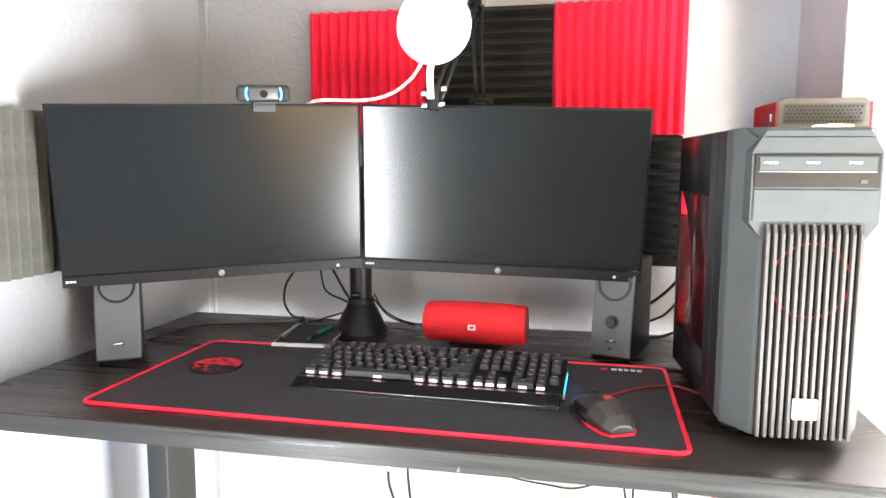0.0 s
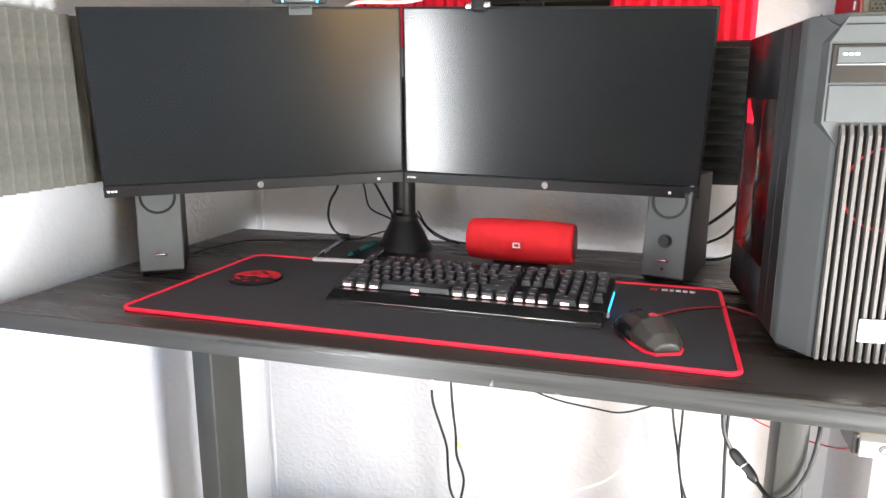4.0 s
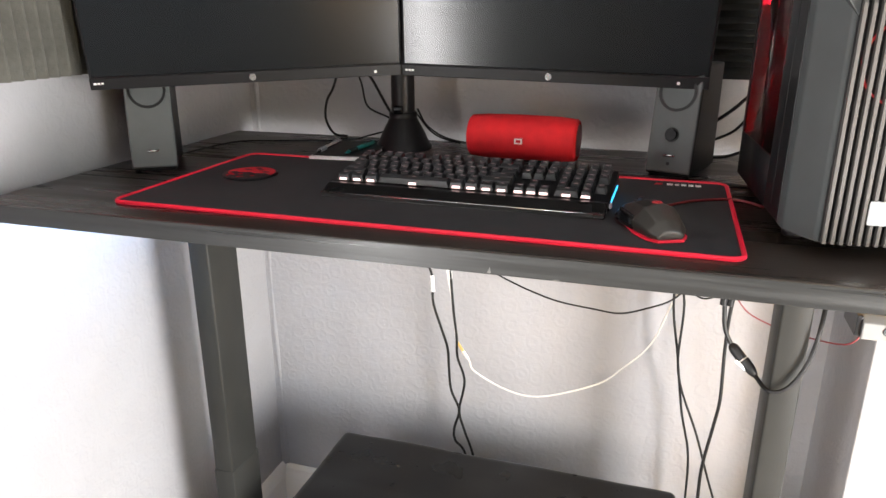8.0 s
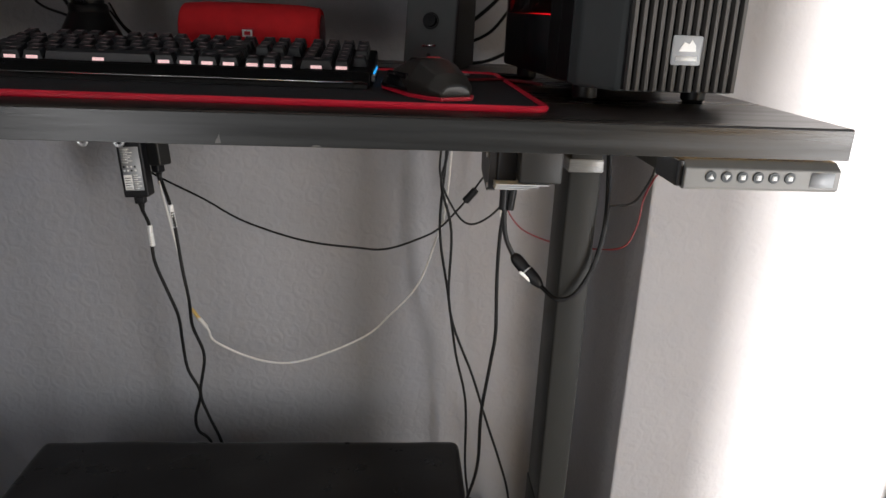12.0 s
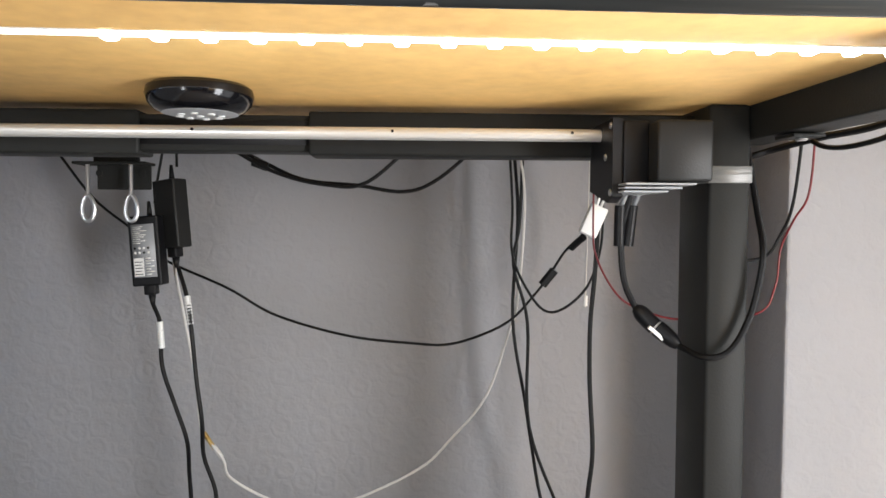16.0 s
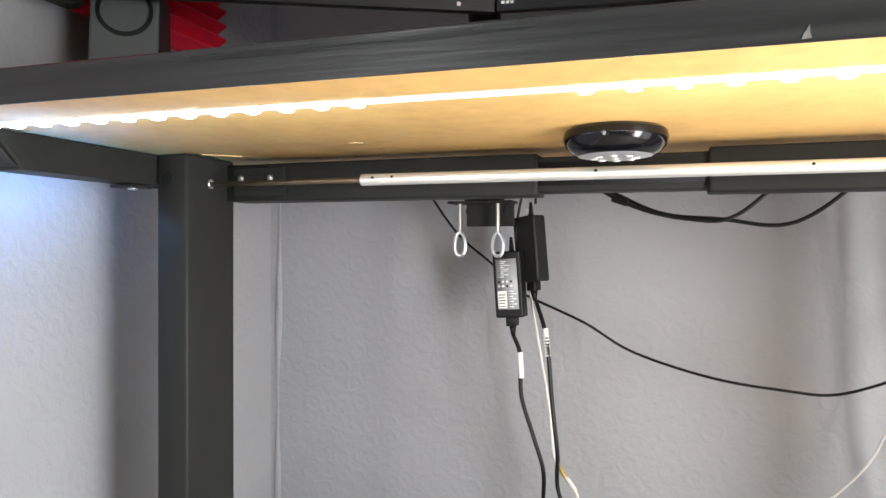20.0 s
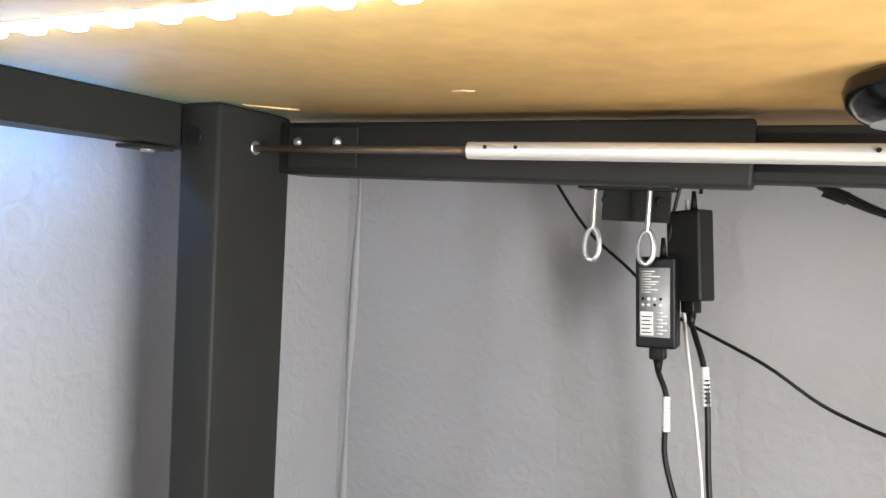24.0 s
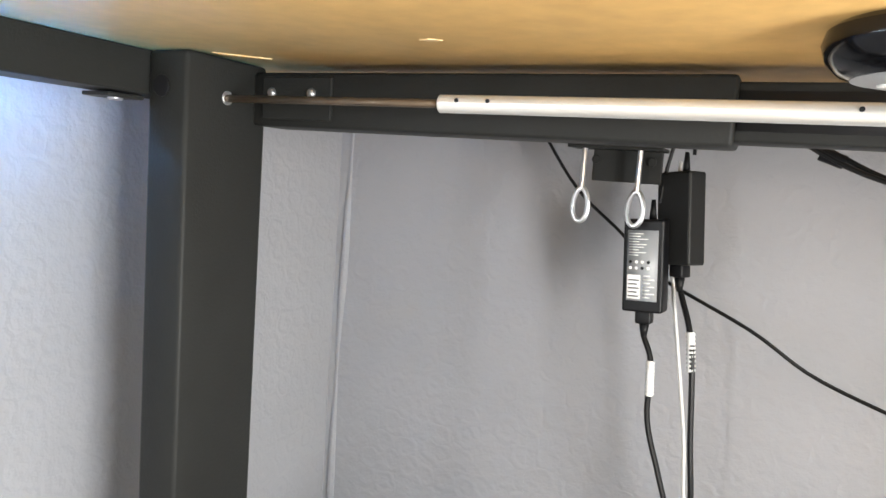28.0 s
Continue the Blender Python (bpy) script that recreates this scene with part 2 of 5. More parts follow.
def mesh_of(name, bm, mats, smooth=False):
    me = bpy.data.meshes.new(name)
    bmesh.ops.recalc_face_normals(bm, faces=bm.faces)
    if smooth:
        for e in bm.edges:
            if len(e.link_faces) == 2:
                turn = e.calc_face_angle(0.0)
                a, b = sorted(f.calc_area() for f in e.link_faces)
                e.smooth = not (turn > radians(38) or (turn > radians(7) and b > 6 * a))
    bm.to_mesh(me)
    bm.free()
    for m in (mats if isinstance(mats, (list, tuple)) else [mats]):
        me.materials.append(m)
    if smooth:
        me.polygons.foreach_set("use_smooth", [True] * len(me.polygons))
    return me


def part(name, bm, mats, parent=None, label="", m=None, smooth=True):
    """Links a bmesh as one mesh object under a thing or a part."""
    ob = new(name, mesh_of(name, bm, mats, smooth))
    if parent:
        ob.parent = parent
    if m is not None:
        ob.matrix_basis = m
    if label:
        ob["label"] = label
    return ob


def again(ob, m):
    """One more piece on the same mesh, beside ob."""
    o = new(ob.name.split(".")[0], ob.data)
    o.parent = ob.parent
    o.matrix_basis = m
    if "label" in ob:
        o["label"] = ob["label"]
    return o


def box(x0, x1, y0, y1, z0, z1, bevel=0.0, segs=2, bm=None):
    bm2 = bmesh.new()
    bmesh.ops.create_cube(bm2, size=1)
    for v in bm2.verts:
        v.co = Vector((x0 + (v.co.x + 0.5) * (x1 - x0), y0 + (v.co.y + 0.5) * (y1 - y0), z0 + (v.co.z + 0.5) * (z1 - z0)))
    if bevel:
        bmesh.ops.bevel(bm2, geom=list(bm2.edges), offset=bevel, segments=segs, profile=0.5, affect="EDGES")
    if bm is None:
        return bm2
    merge(bm, bm2)
    return bm


def merge(bm, other, m=None):
    if m is not None:
        other.transform(m)
    me = bpy.data.meshes.new("tmp")
    other.to_mesh(me)
    bm.from_mesh(me)
    bpy.data.meshes.remove(me)
    other.free()


def lathe(profile, n=32, axis="z", ring=False):
    """A turned shape from (radius, height) pairs, closed at both ends, or a ring."""
    bm = bmesh.new()
    rings = []
    for r, h in profile:
        rings.append([bm.verts.new((r * math.cos(2 * math.pi * k / n), r * math.sin(2 * math.pi * k / n), h)) for k in range(n)])
    for a, b in zip(rings, rings[1:] + (rings[:1] if ring else [])):
        for k in range(n):
            bm.faces.new((a[k], a[(k + 1) % n], b[(k + 1) % n], b[k]))
    if not ring:
        bm.faces.new(rings[0][::-1])
        bm.faces.new(rings[-1])
    if axis == "x":
        bm.transform(Matrix.Rotation(radians(90), 4, "Y"))
    if axis == "y":
        bm.transform(Matrix.Rotation(radians(-90), 4, "X"))
    return bm


def glide(points, steps=8):
    """Points on a smooth line through the given ones."""
    p = [Vector(q) for q in points]
    if len(p) == 2:
        return p
    p = [2 * p[0] - p[1], *p, 2 * p[-1] - p[-2]]
    out = []
    for a, b, c, d in zip(p, p[1:], p[2:], p[3:]):
        for k in range(steps):
            t = k / steps
            out.append(0.5 * (2 * b + (c - a) * t + (2 * a - 5 * b + 4 * c - d) * t * t + (3 * b - a - 3 * c + d) * t ** 3))
    out.append(p[-2])
    return out


def tube(points, r, n=8, steps=8, smooth=True, bm=None):
    """A round cord of radius r along points."""
    bm = bm or bmesh.new()
    line = glide(points, steps) if smooth else [Vector(q) for q in points]
    side, rings = None, []
    for k, q in enumerate(line):
        d = (line[min(k + 1, len(line) - 1)] - line[max(k - 1, 0)]).normalized()
        if side is None:
            side = d.orthogonal().normalized()
        side = (side - d * side.dot(d)).normalized()
        up = d.cross(side)
        rr = r(k / (len(line) - 1)) if callable(r) else r
        rings.append([bm.verts.new(q + rr * (math.cos(a) * side + math.sin(a) * up)) for a in (2 * math.pi * j / n for j in range(n))])
    for a, b in zip(rings, rings[1:]):
        for j in range(n):
            bm.faces.new((a[j], a[(j + 1) % n], b[(j + 1) % n], b[j]))
    bm.faces.new(rings[0][::-1])
    bm.faces.new(rings[-1])
    return bm


def prism(outline, depth, axis="z", bevel=0.0):
    """A flat outline of (u, v) pairs given thickness. axis z: u, v are x, y; axis y: x, z; axis x: y, z."""
    bm = bmesh.new()
    put = {"z": lambda u, v, w: (u, v, w), "y": lambda u, v, w: (u, w, v), "x": lambda u, v, w: (w, u, v)}[axis]
    low = [bm.verts.new(put(u, v, 0)) for u, v in outline]
    high = [bm.verts.new(put(u, v, depth)) for u, v in outline]
    bm.faces.new(low[::-1])
    bm.faces.new(high)
    for k in range(len(low)):
        j = (k + 1) % len(low)
        bm.faces.new((low[k], low[j], high[j], high[k]))
    bmesh.ops.recalc_face_normals(bm, faces=bm.faces)
    if bevel:
        bmesh.ops.bevel(bm, geom=list(bm.edges), offset=bevel, segments=2, profile=0.5, affect="EDGES")
    return bm


def rounded(w, d, r, n=6):
    """The outline of a rectangle w by d round the origin with corners of radius r."""
    out = []
    for cx, cy, a0 in ((w / 2 - r, d / 2 - r, 0), (-w / 2 + r, d / 2 - r, 90), (-w / 2 + r, -d / 2 + r, 180), (w / 2 - r, -d / 2 + r, 270)):
        for k in range(n + 1):
            a = radians(a0 + 90 * k / n)
            out.append((cx + r * math.cos(a), cy + r * math.sin(a)))
    return out


# ---- the room ----
BACK, NOOK, BREAST = 1.85, 0.518, 1.55  # inner faces of the walls round the desk
RIGHT, FRONT, HIGH = 1.12, -2.4, 2.5


def structure(name, bm, mat, label, category):
    return tagged(part(name, bm, mat, smooth=False), label, category, kind="structure")


structure("floor", box(LEFT - 0.2, RIGHT + 0.2, FRONT - 0.2, BACK + 0.2, -0.1, 0), M["floor"], "pale unseen floor, bounces light under the desk", "floor")
structure("ceiling", box(LEFT - 0.2, RIGHT + 0.2, FRONT - 0.2, BACK + 0.2, HIGH, HIGH + 0.1), M["ceiling"], "plain grey unseen ceiling of the room", "ceiling")
structure("wall_north", box(LEFT - 0.2, NOOK, BACK, BACK + 0.2, 0, HIGH), M["wall"], "light grey embossed wallpaper wall behind the desk", "wall")
bm = box(LEFT - 0.2, LEFT, -0.40, BACK, 0, HIGH)
box(LEFT - 0.2, LEFT, FRONT, -1.12, 0, HIGH, bm=bm)
box(LEFT - 0.2, LEFT, -1.12, -0.40, 0, 0.44, bm=bm)
box(LEFT - 0.2, LEFT, -1.12, -0.40, 1.52, HIGH, bm=bm)
structure("wall_west", bm, M["wall"], "light grey embossed wallpaper wall beside the desk", "wall")
structure("wall_breast", box(NOOK, RIGHT + 0.2, BREAST, BACK + 0.2, 0, HIGH, 0.004), M["wall"], "pale embossed wallpaper chimney breast beside the desk", "wall")
fold = tube([(-0.868 + 0.0025 * math.sin(7 * z) + 0.0012 * math.sin(31 * z), BACK + 0.0058, z) for z in [0.1 + 0.1 * k for k in range(24)]], lambda t: 0.0085 + 0.0016 * math.sin(40 * t), 12, 3)
structure("trim_wallpaper_fold", fold, M["wall"], "upright loose fold of wallpaper in the corner", "wallpaper fold")
structure("wall_south", box(LEFT - 0.2, RIGHT + 0.2, FRONT - 0.2, FRONT, 0, HIGH), M["plaster"], "plain dark unseen wall behind the camera", "wall")
bm = box(RIGHT, RIGHT + 0.2, FRONT, BREAST, 0, 0.12)
box(RIGHT, RIGHT + 0.2, FRONT, BREAST, 2.25, HIGH, bm=bm)
box(RIGHT, RIGHT + 0.2, FRONT, -1.05, 0.12, 2.25, bm=bm)
box(RIGHT, RIGHT + 0.2, 1.30, BREAST, 0.12, 2.25, bm=bm)
structure("wall_east", bm, M["plaster"], "plain dark unseen wall with a wide window opening", "wall")


def skirting(name, length, m):
    outline = [(0, 0), (0.018, 0), (0.018, 0.125), (0.014, 0.138), (0.012, 0.150), (0.006, 0.158), (0, 0.160)]
    bm = prism(outline, length, "y")
    # outline runs in x and z, the length along y
    ob = structure(name, bm, M["skirting"], "white gloss painted skirting board at the wall's foot", "skirting board")
    ob.matrix_world = m
    return ob


skirting("baseboard_west", BACK - FRONT, pose(LEFT, FRONT, 0))
skirting("baseboard_north", NOOK - LEFT - 0.036, pose(LEFT + 0.018, BACK, 0, 0, 0, -90))
skirting("baseboard_nook", BACK - BREAST - 0.001, pose(NOOK, BACK - 0.0005, 0, 0, 0, 180))
skirting("baseboard_breast", RIGHT - NOOK + 0.018, pose(NOOK - 0.018, BREAST, 0, 0, 0, -90))


# ---- the desk ----
TOP, UNDER = 1.18, 1.1515
DX0, DX1, DY0, DY1 = -0.87, 0.512, 1.0545, 1.775
ASKEW = 0.012  # the board stands slightly askew: y grows by this along x
SHEAR = Matrix(((1, 0, 0, 0), (ASKEW, 1, 0, 0), (0, 0, 1, 0), (0, 0, 0, 1)))


def askew(bm):
    bm.transform(SHEAR)
    return bm


desk = thing("standing_desk", (0, 0, 0), 0, "black-brown electric standing desk on black steel legs", "desk")
part("tabletop", askew(box(DX0, DX1, DY0, DY1, UNDER + 0.0042, TOP, 0.0015)), [M["top"]], desk, "black-brown wood-grain tabletop")
part("front_edging", askew(box(DX0 + 0.001, DX1 - 0.001, DY0 - 0.0015, DY0 + 0.0005, UNDER - 0.0006, TOP - 0.0015, 0.0004)), M["edge"], desk, "black-brown wood-grain edge band")
part("underside", askew(box(DX0 + 0.003, DX1 - 0.003, DY0 + 0.003, DY1 - 0.003, UNDER, UNDER + 0.004)), M["fibre"], desk, "raw yellow-brown fibreboard underside")


def column(name, x0, x1, y0, y1):
    leg = part(name, box(x0, x1, y0, y1, 0.50, UNDER - 0.001, 0.004), M["column"], desk, "black steel lifting column")
    part("lower_column", box(x0 - 0.0015, x1 + 0.0015, y0 - 0.0015, y1 + 0.0015, 0.036, 0.53, 0.003), M["column"], leg)
    part("foot", box(x0 - 0.012, x1 + 0.012, DY0 + 0.05, DY1 - 0.05, 0.0, 0.036, 0.006), M["steel"], leg)
    return leg


def disc(r, h, axis="z", n=20, edge=0.0):
    e = edge or min(r, h) * 0.25
    return lathe([(r - e, 0), (r, e), (r, h - e), (r - e, h)], n, axis)


def at_place(bm, x, y, z, rx=0, ry=0, rz=0):
    bm.transform(pose(x, y, z, rx, ry, rz))
    return bm


legl = column("leg", -0.716, -0.672, 1.33, 1.425)
legr = column("leg", 0.331, 0.376, 1.37, 1.45)
part("cap", at_place(disc(0.009, 0.002, "y"), -0.699, 1.328, 1.121), M["black"], legl)
part("rod_hole", at_place(disc(0.006, 0.002, "x"), -0.6725, 1.375, 1.117), M["zinc"], legl, "bright hexagonal socket")
part("tape_wrap", box(0.3295, 0.3775, 1.3685, 1.4515, 1.068, 1.086, 0.001), M["tape"], legr, "shiny clear tape wound round the column")
part("beam_sleeve", box(-0.673, -0.268, 1.408, 1.456, 1.097, 1.144, 0.003), M["steel"], desk)
inner = box(-0.30, -0.06, 1.414, 1.452, 1.101, 1.140, 0.002)
part("inner_beam", inner, M["steel"], desk)
part("beam_groove", box(-0.267, -0.091, 1.4125, 1.4145, 1.108, 1.134), M["slot"], desk)
part("beam_sleeve", box(-0.09, 0.333, 1.408, 1.456, 1.097, 1.144, 0.003), M["steel"], desk)
part("bracket_tab", box(-0.660, -0.585, 1.405, 1.409, 1.103, 1.140, 0.0015), M["steel"], desk)
for x in (-0.649, -0.606):
    part("screw", at_place(lathe([(0.0045, 0), (0.0045, 0.001), (0.003, 0.003), (0.0005, 0.0035)], 14, "y"), x, 1.4055, 1.126, 180), M["zinc"], desk, "bright screw head")
for x0, x1, y1, bx in ((-0.762, -0.717, 1.41, -0.74), (0.377, 0.418, 1.43, 0.40)):
    rail = part("side_rail", prism([(1.112, UNDER - 0.001), (1.150, 1.114), (y1, 1.114), (y1, UNDER - 0.001)], x1 - x0, "x", 0.002), M["steel"], desk, m=pose(x0, 0, 0))
    # dark plate on the solid rail, painted for the shade in its hollow
    part("rail_end", prism([(1.1145, UNDER - 0.005), (1.1455, 1.1185), (1.1475, 1.1185), (1.1165, UNDER - 0.005)], x1 - x0 - 0.008, "x"), M["slot"], rail, "dark plate for the shade inside the end", m=pose(0.004, -0.0015, -0.0010))
    part("bolt", at_place(disc(0.006, 0.005), bx - x0, 1.318, 1.107), M["zinc"], rail, "bright bolt head")
    part("bolt_plate", box(bx - x0 - 0.018, bx - x0 + 0.014, 1.30, 1.335, 1.109, 1.1125, 0.001), M["steel"], rail)
# drive shaft: a thin hexagonal rod that runs into a bright tube
part("hex_rod", at_place(lathe([(0.0032, 0), (0.0032, 0.25)], 6, "x"), -0.675, 1.3735, 1.1165), M["bronze"], desk, "thin hexagonal steel rod")
shaft = part("drive_tube", at_place(lathe([(0.0062, 0), (0.0066, 0.0006), (0.0066, 0.684), (0.0062, 0.685)], 24, "x"), -0.465, 1.3735, 1.1165), M["alu"], desk, "bright aluminium drive tube")
for x in (-0.449, -0.425, -0.20, 0.0, 0.185):
    part("set_screw", at_place(disc(0.0016, 0.001, "y", 8), x, 1.3662, 1.1185), M["black"], shaft)
motor = part("motor", box(0.251, 0.305, 1.300, 1.40, 1.066, 1.124, 0.003), M["motor"], desk, "dark grey box motor")
part("gear_housing", box(0.226, 0.2515, 1.325, 1.41, 1.060, 1.126, 0.002), M["black"], motor)
part("gear_plate", prism([(1.328, 1.052), (1.345, 1.046), (1.412, 1.060), (1.412, 1.128), (1.328, 1.129)], 0.010, "x"), M["black"], motor, m=pose(0.216, 0, 0))
for k in range(3):
    part("cooling_fin", box(0.222, 0.290 - 0.012 * k, 1.303 + 0.004 * k, 1.395, 1.0625 - 0.0035 * k, 1.0645 - 0.0035 * k, 0.0004), M["silverbox"], motor)
for y, z in ((1.334, 1.122), (1.334, 1.056), (1.40, 1.122), (1.352, 1.092)):
    part("screw", at_place(disc(0.0035, 0.002, "x", 12), 0.2145, y, z), M["zinc"], motor, "bright screw head")
# hand control under the front edge
panel = part("control_panel", prism([(1.042, 1.124), (1.046, 1.1215), (1.10, 1.124), (1.10, 1.1485), (1.052, 1.1485), (1.042, 1.142)], 0.146, "x", 0.0012), M["control"], desk, "grey hand control with six round buttons", m=pose(0.356, 0.010, 0.0005))
part("end_cap", box(-0.006, 0.0, 1.046, 1.10, 1.124, 1.148, 0.001), M["black"], panel)
for k in range(6):
    b_ = part("button", at_place(disc(0.0052, 0.002, "y", 18), 0.382 - 0.358 + 0.0148 * k, 1.0408, 1.1345), M["grey"], panel)
    mark = prism([(-0.0028, -0.002), (0.0028, -0.002), (0, 0.0028)] if k == 0 else [(-0.0028, 0.002), (0, -0.0028), (0.0028, 0.002)] if k == 1 else [(-0.0022, -0.0022), (0.0022, -0.0022), (0.0022, 0.0022), (-0.0022, 0.0022)], 0.0006, "y")
    part("mark", at_place(mark, 0.024 + 0.0148 * k, 1.0404, 1.1345), M["white"], b_, "white printed mark")
part("display", box(0.118, 0.140, 1.0412, 1.0425, 1.127, 1.140), M["label"], panel)
# knocks and marks on the board
part("chip", prism([(-0.0028, -0.004), (0.0022, -0.0035), (0.0014, -0.001), (0.0012, 0.004), (-0.0003, 0.001), (-0.0018, -0.001)], 0.0008, "y"), M["chip"], desk, "pale chip in the edge", m=pose(-0.055, DY0 - 0.0022 - 0.055 * ASKEW, 1.1565))
part("chip", prism([(-0.005, -0.0012), (0.004, -0.001), (0.002, 0.0004), (-0.003, 0.0005)], 0.0008, "y"), M["chip"], desk, "pale chip in the edge", m=pose(0.028, DY0 - 0.0022 + 0.028 * ASKEW, 1.1525))
part("chip", prism([(-0.008, -0.002), (0.0, -0.004), (0.008, 0.001), (0.003, 0.004), (-0.003, 0.002)], 0.0008, "z"), M["scuff"], desk, "pale chip in the board", m=pose(-0.448, 1.322, UNDER - 0.0006))
part("sticker", box(-0.024, 0.024, -0.003, 0.003, -0.0007, 0.0002), M["scuff"], desk, "narrow worn paper sticker", m=pose(-0.651, 1.369, UNDER, 0, 0, 44))
for k in range(6):
    part("print", box(-0.020 + 0.0065 * k, -0.0165 + 0.0065 * k, -0.0012, 0.0010, -0.0011, -0.0006), M["fibre"], desk, m=pose(-0.651, 1.369, UNDER, 0, 0, 44))

def monitor(name, cx, cy, zt, yaw, pit, roll):
    w, h = 0.54, 0.3215
    m = Matrix.Translation((cx, cy, zt)) @ Matrix.Rotation(yaw, 4, "Z") @ Matrix.Rotation(pit, 4, "X") @ Matrix.Rotation(-roll, 4, "Y")
    mon = thing(name, label="black slim-bezel computer monitor, switched off, on a desk arm", category="monitor", group="pair of monitors")
    mon.matrix_world = m
    part("casing", box(-w / 2, w / 2, 0.0, 0.014, -h, 0, 0.002), M["black"], mon)
    part("screen", box(-w / 2 + 0.004, w / 2 - 0.004, -0.0012, 0.001, -h + 0.022, -0.004, 0.0005), M["screen"], mon, "matte dark glass screen")
    chin = part("chin", box(-w / 2, w / 2, -0.004, 0.002, -h, -h + 0.020, 0.001), M["black"], mon)
    part("badge", at_place(disc(0.0062, 0.0012, "y"), 0, -0.005, -h + 0.0095), M["chrome"], chin, "round bright badge")
    for k in range(3):
        part("print", box(-w / 2 + 0.006 + 0.006 * k, -w / 2 + 0.0105 + 0.006 * k, -0.0046, -0.004, -h + 0.009, -h + 0.0125), M["white"], chin)
    part("power_button", box(w / 2 - 0.052, w / 2 - 0.047, -0.0055, -0.004, -h + 0.006, -h + 0.011, 0.0008), M["white"], chin)
    part("rear_shell", box(-0.20, 0.20, 0.012, 0.05, -h + 0.04, -0.05, 0.008), M["black"], mon)
    part("mount_plate", box(-0.05, 0.05, 0.05, 0.058, -h / 2 - 0.05, -h / 2 + 0.05, 0.002), M["steel"], mon)
    return mon


monL = monitor("monitor", -0.5694, 1.3569, 1.6567, 0.5423, 0.1101, 0.0286)
monR = monitor("monitor", -0.0644, 1.5071, 1.6575, 0.0505, 0.1033, -0.0249)
tagged(monL, "black slim-bezel monitor, switched off, carrying a webcam")
tagged(monR, "black slim-bezel monitor, switched off, on a desk arm")

stand = thing("monitor_stand", (-0.398, 1.665, TOP), 0, "black double-armed monitor stand on the desk", "monitor stand")
part("base", lathe([(0.060, 0), (0.060, 0.006), (0.052, 0.018), (0.044, 0.036), (0.034, 0.055), (0.029, 0.066)], 32), M["black"], stand)
part("pole", lathe([(0.0245, 0.05), (0.0245, 0.36), (0.022, 0.365)], 28), M["black"], stand)
part("collar", lathe([(0.029, 0.062), (0.030, 0.066), (0.030, 0.074), (0.027, 0.078)], 28), M["black"], stand)
part("cable_clip", box(-0.010, 0.010, -0.032, -0.022, 0.075, 0.092, 0.003), M["gloss"], stand)
for mon in (monL, monR):
    c = mon.matrix_world @ Vector((0, 0.055, -0.16))
    a = Vector((-0.398, 1.665, 1.50))
    mid = (a + c) / 2 + Vector((0, 0.03, 0))
    off = Vector((-0.398, 1.665, TOP))
    part("arm", tube([a - off, mid - off, c - off], 0.014, 10, 6), M["black"], stand)


# ---- on the desk ----
mat_ = thing("desk_mat", (-0.212, 1.299, TOP), 0, "large black cloth desk mat with a red edge", "desk mat")
part("cloth", prism(rounded(0.900, 0.392, 0.018), 0.0035), M["cloth"], mat_)
rim = [(x, y, 0.003) for x, y in rounded(0.900, 0.392, 0.018)]
# no lamp: the emission brightens the edge as light on it would
part("red_edge", tube(rim + rim[:1], 0.0034, 8, smooth=False), M["rededge"], mat_, "red edge, its brightness painted as faint emission")
bm = bmesh.new()
for k, (x, w) in enumerate(((0.356, 0.010), (0.369, 0.007), (0.379, 0.008), (0.390, 0.008), (0.401, 0.009))):
    box(x, x + w, 0.163, 0.176, 0.0035, 0.0040, bm=bm)
part("print", bm, M["white"], mat_, "small white printed lettering, unreadable")
part("print", at_place(prism([(0, 0), (0.012, 0), (0.014, 0.012), (0.003, 0.012)], 0.0005), 0.336, 0.163, 0.0035), M["red"], mat_, "small red printed mark")

coaster = thing("coaster", (-0.557, 1.322, TOP + 0.004), 0, "round coaster printed red over black, on the desk mat", "coaster")
part("disc", disc(0.048, 0.004, n=40), M["black"], coaster)
arc = [(0.044 * math.cos(radians(a)), 0.044 * math.sin(radians(a))) for a in range(-8, 189, 12)]
part("red_print", prism(arc + [(-0.030, 0.004), (-0.018, -0.004), (-0.004, 0.006), (0.010, -0.002), (0.028, 0.004)], 0.0006), M["red"], coaster, m=pose(0, 0, 0.0042))
random.seed(3)
for k in range(9):
    a, r = random.uniform(195, 330), random.uniform(0.018, 0.04)
    part("red_fleck", disc(random.uniform(0.002, 0.005), 0.0005, n=7), M["red"], coaster, m=pose(r * math.cos(radians(a)), r * math.sin(radians(a)), 0.0042))
for x, y in ((-0.014, 0.016), (0.008, 0.022), (0.026, 0.008), (-0.002, 0.032)):
    part("black_mark", disc(0.0045, 0.0005, n=9), M["black"], coaster, m=pose(x, y, 0.005) @ Matrix.Diagonal((1.5, 0.8, 1, 1)))

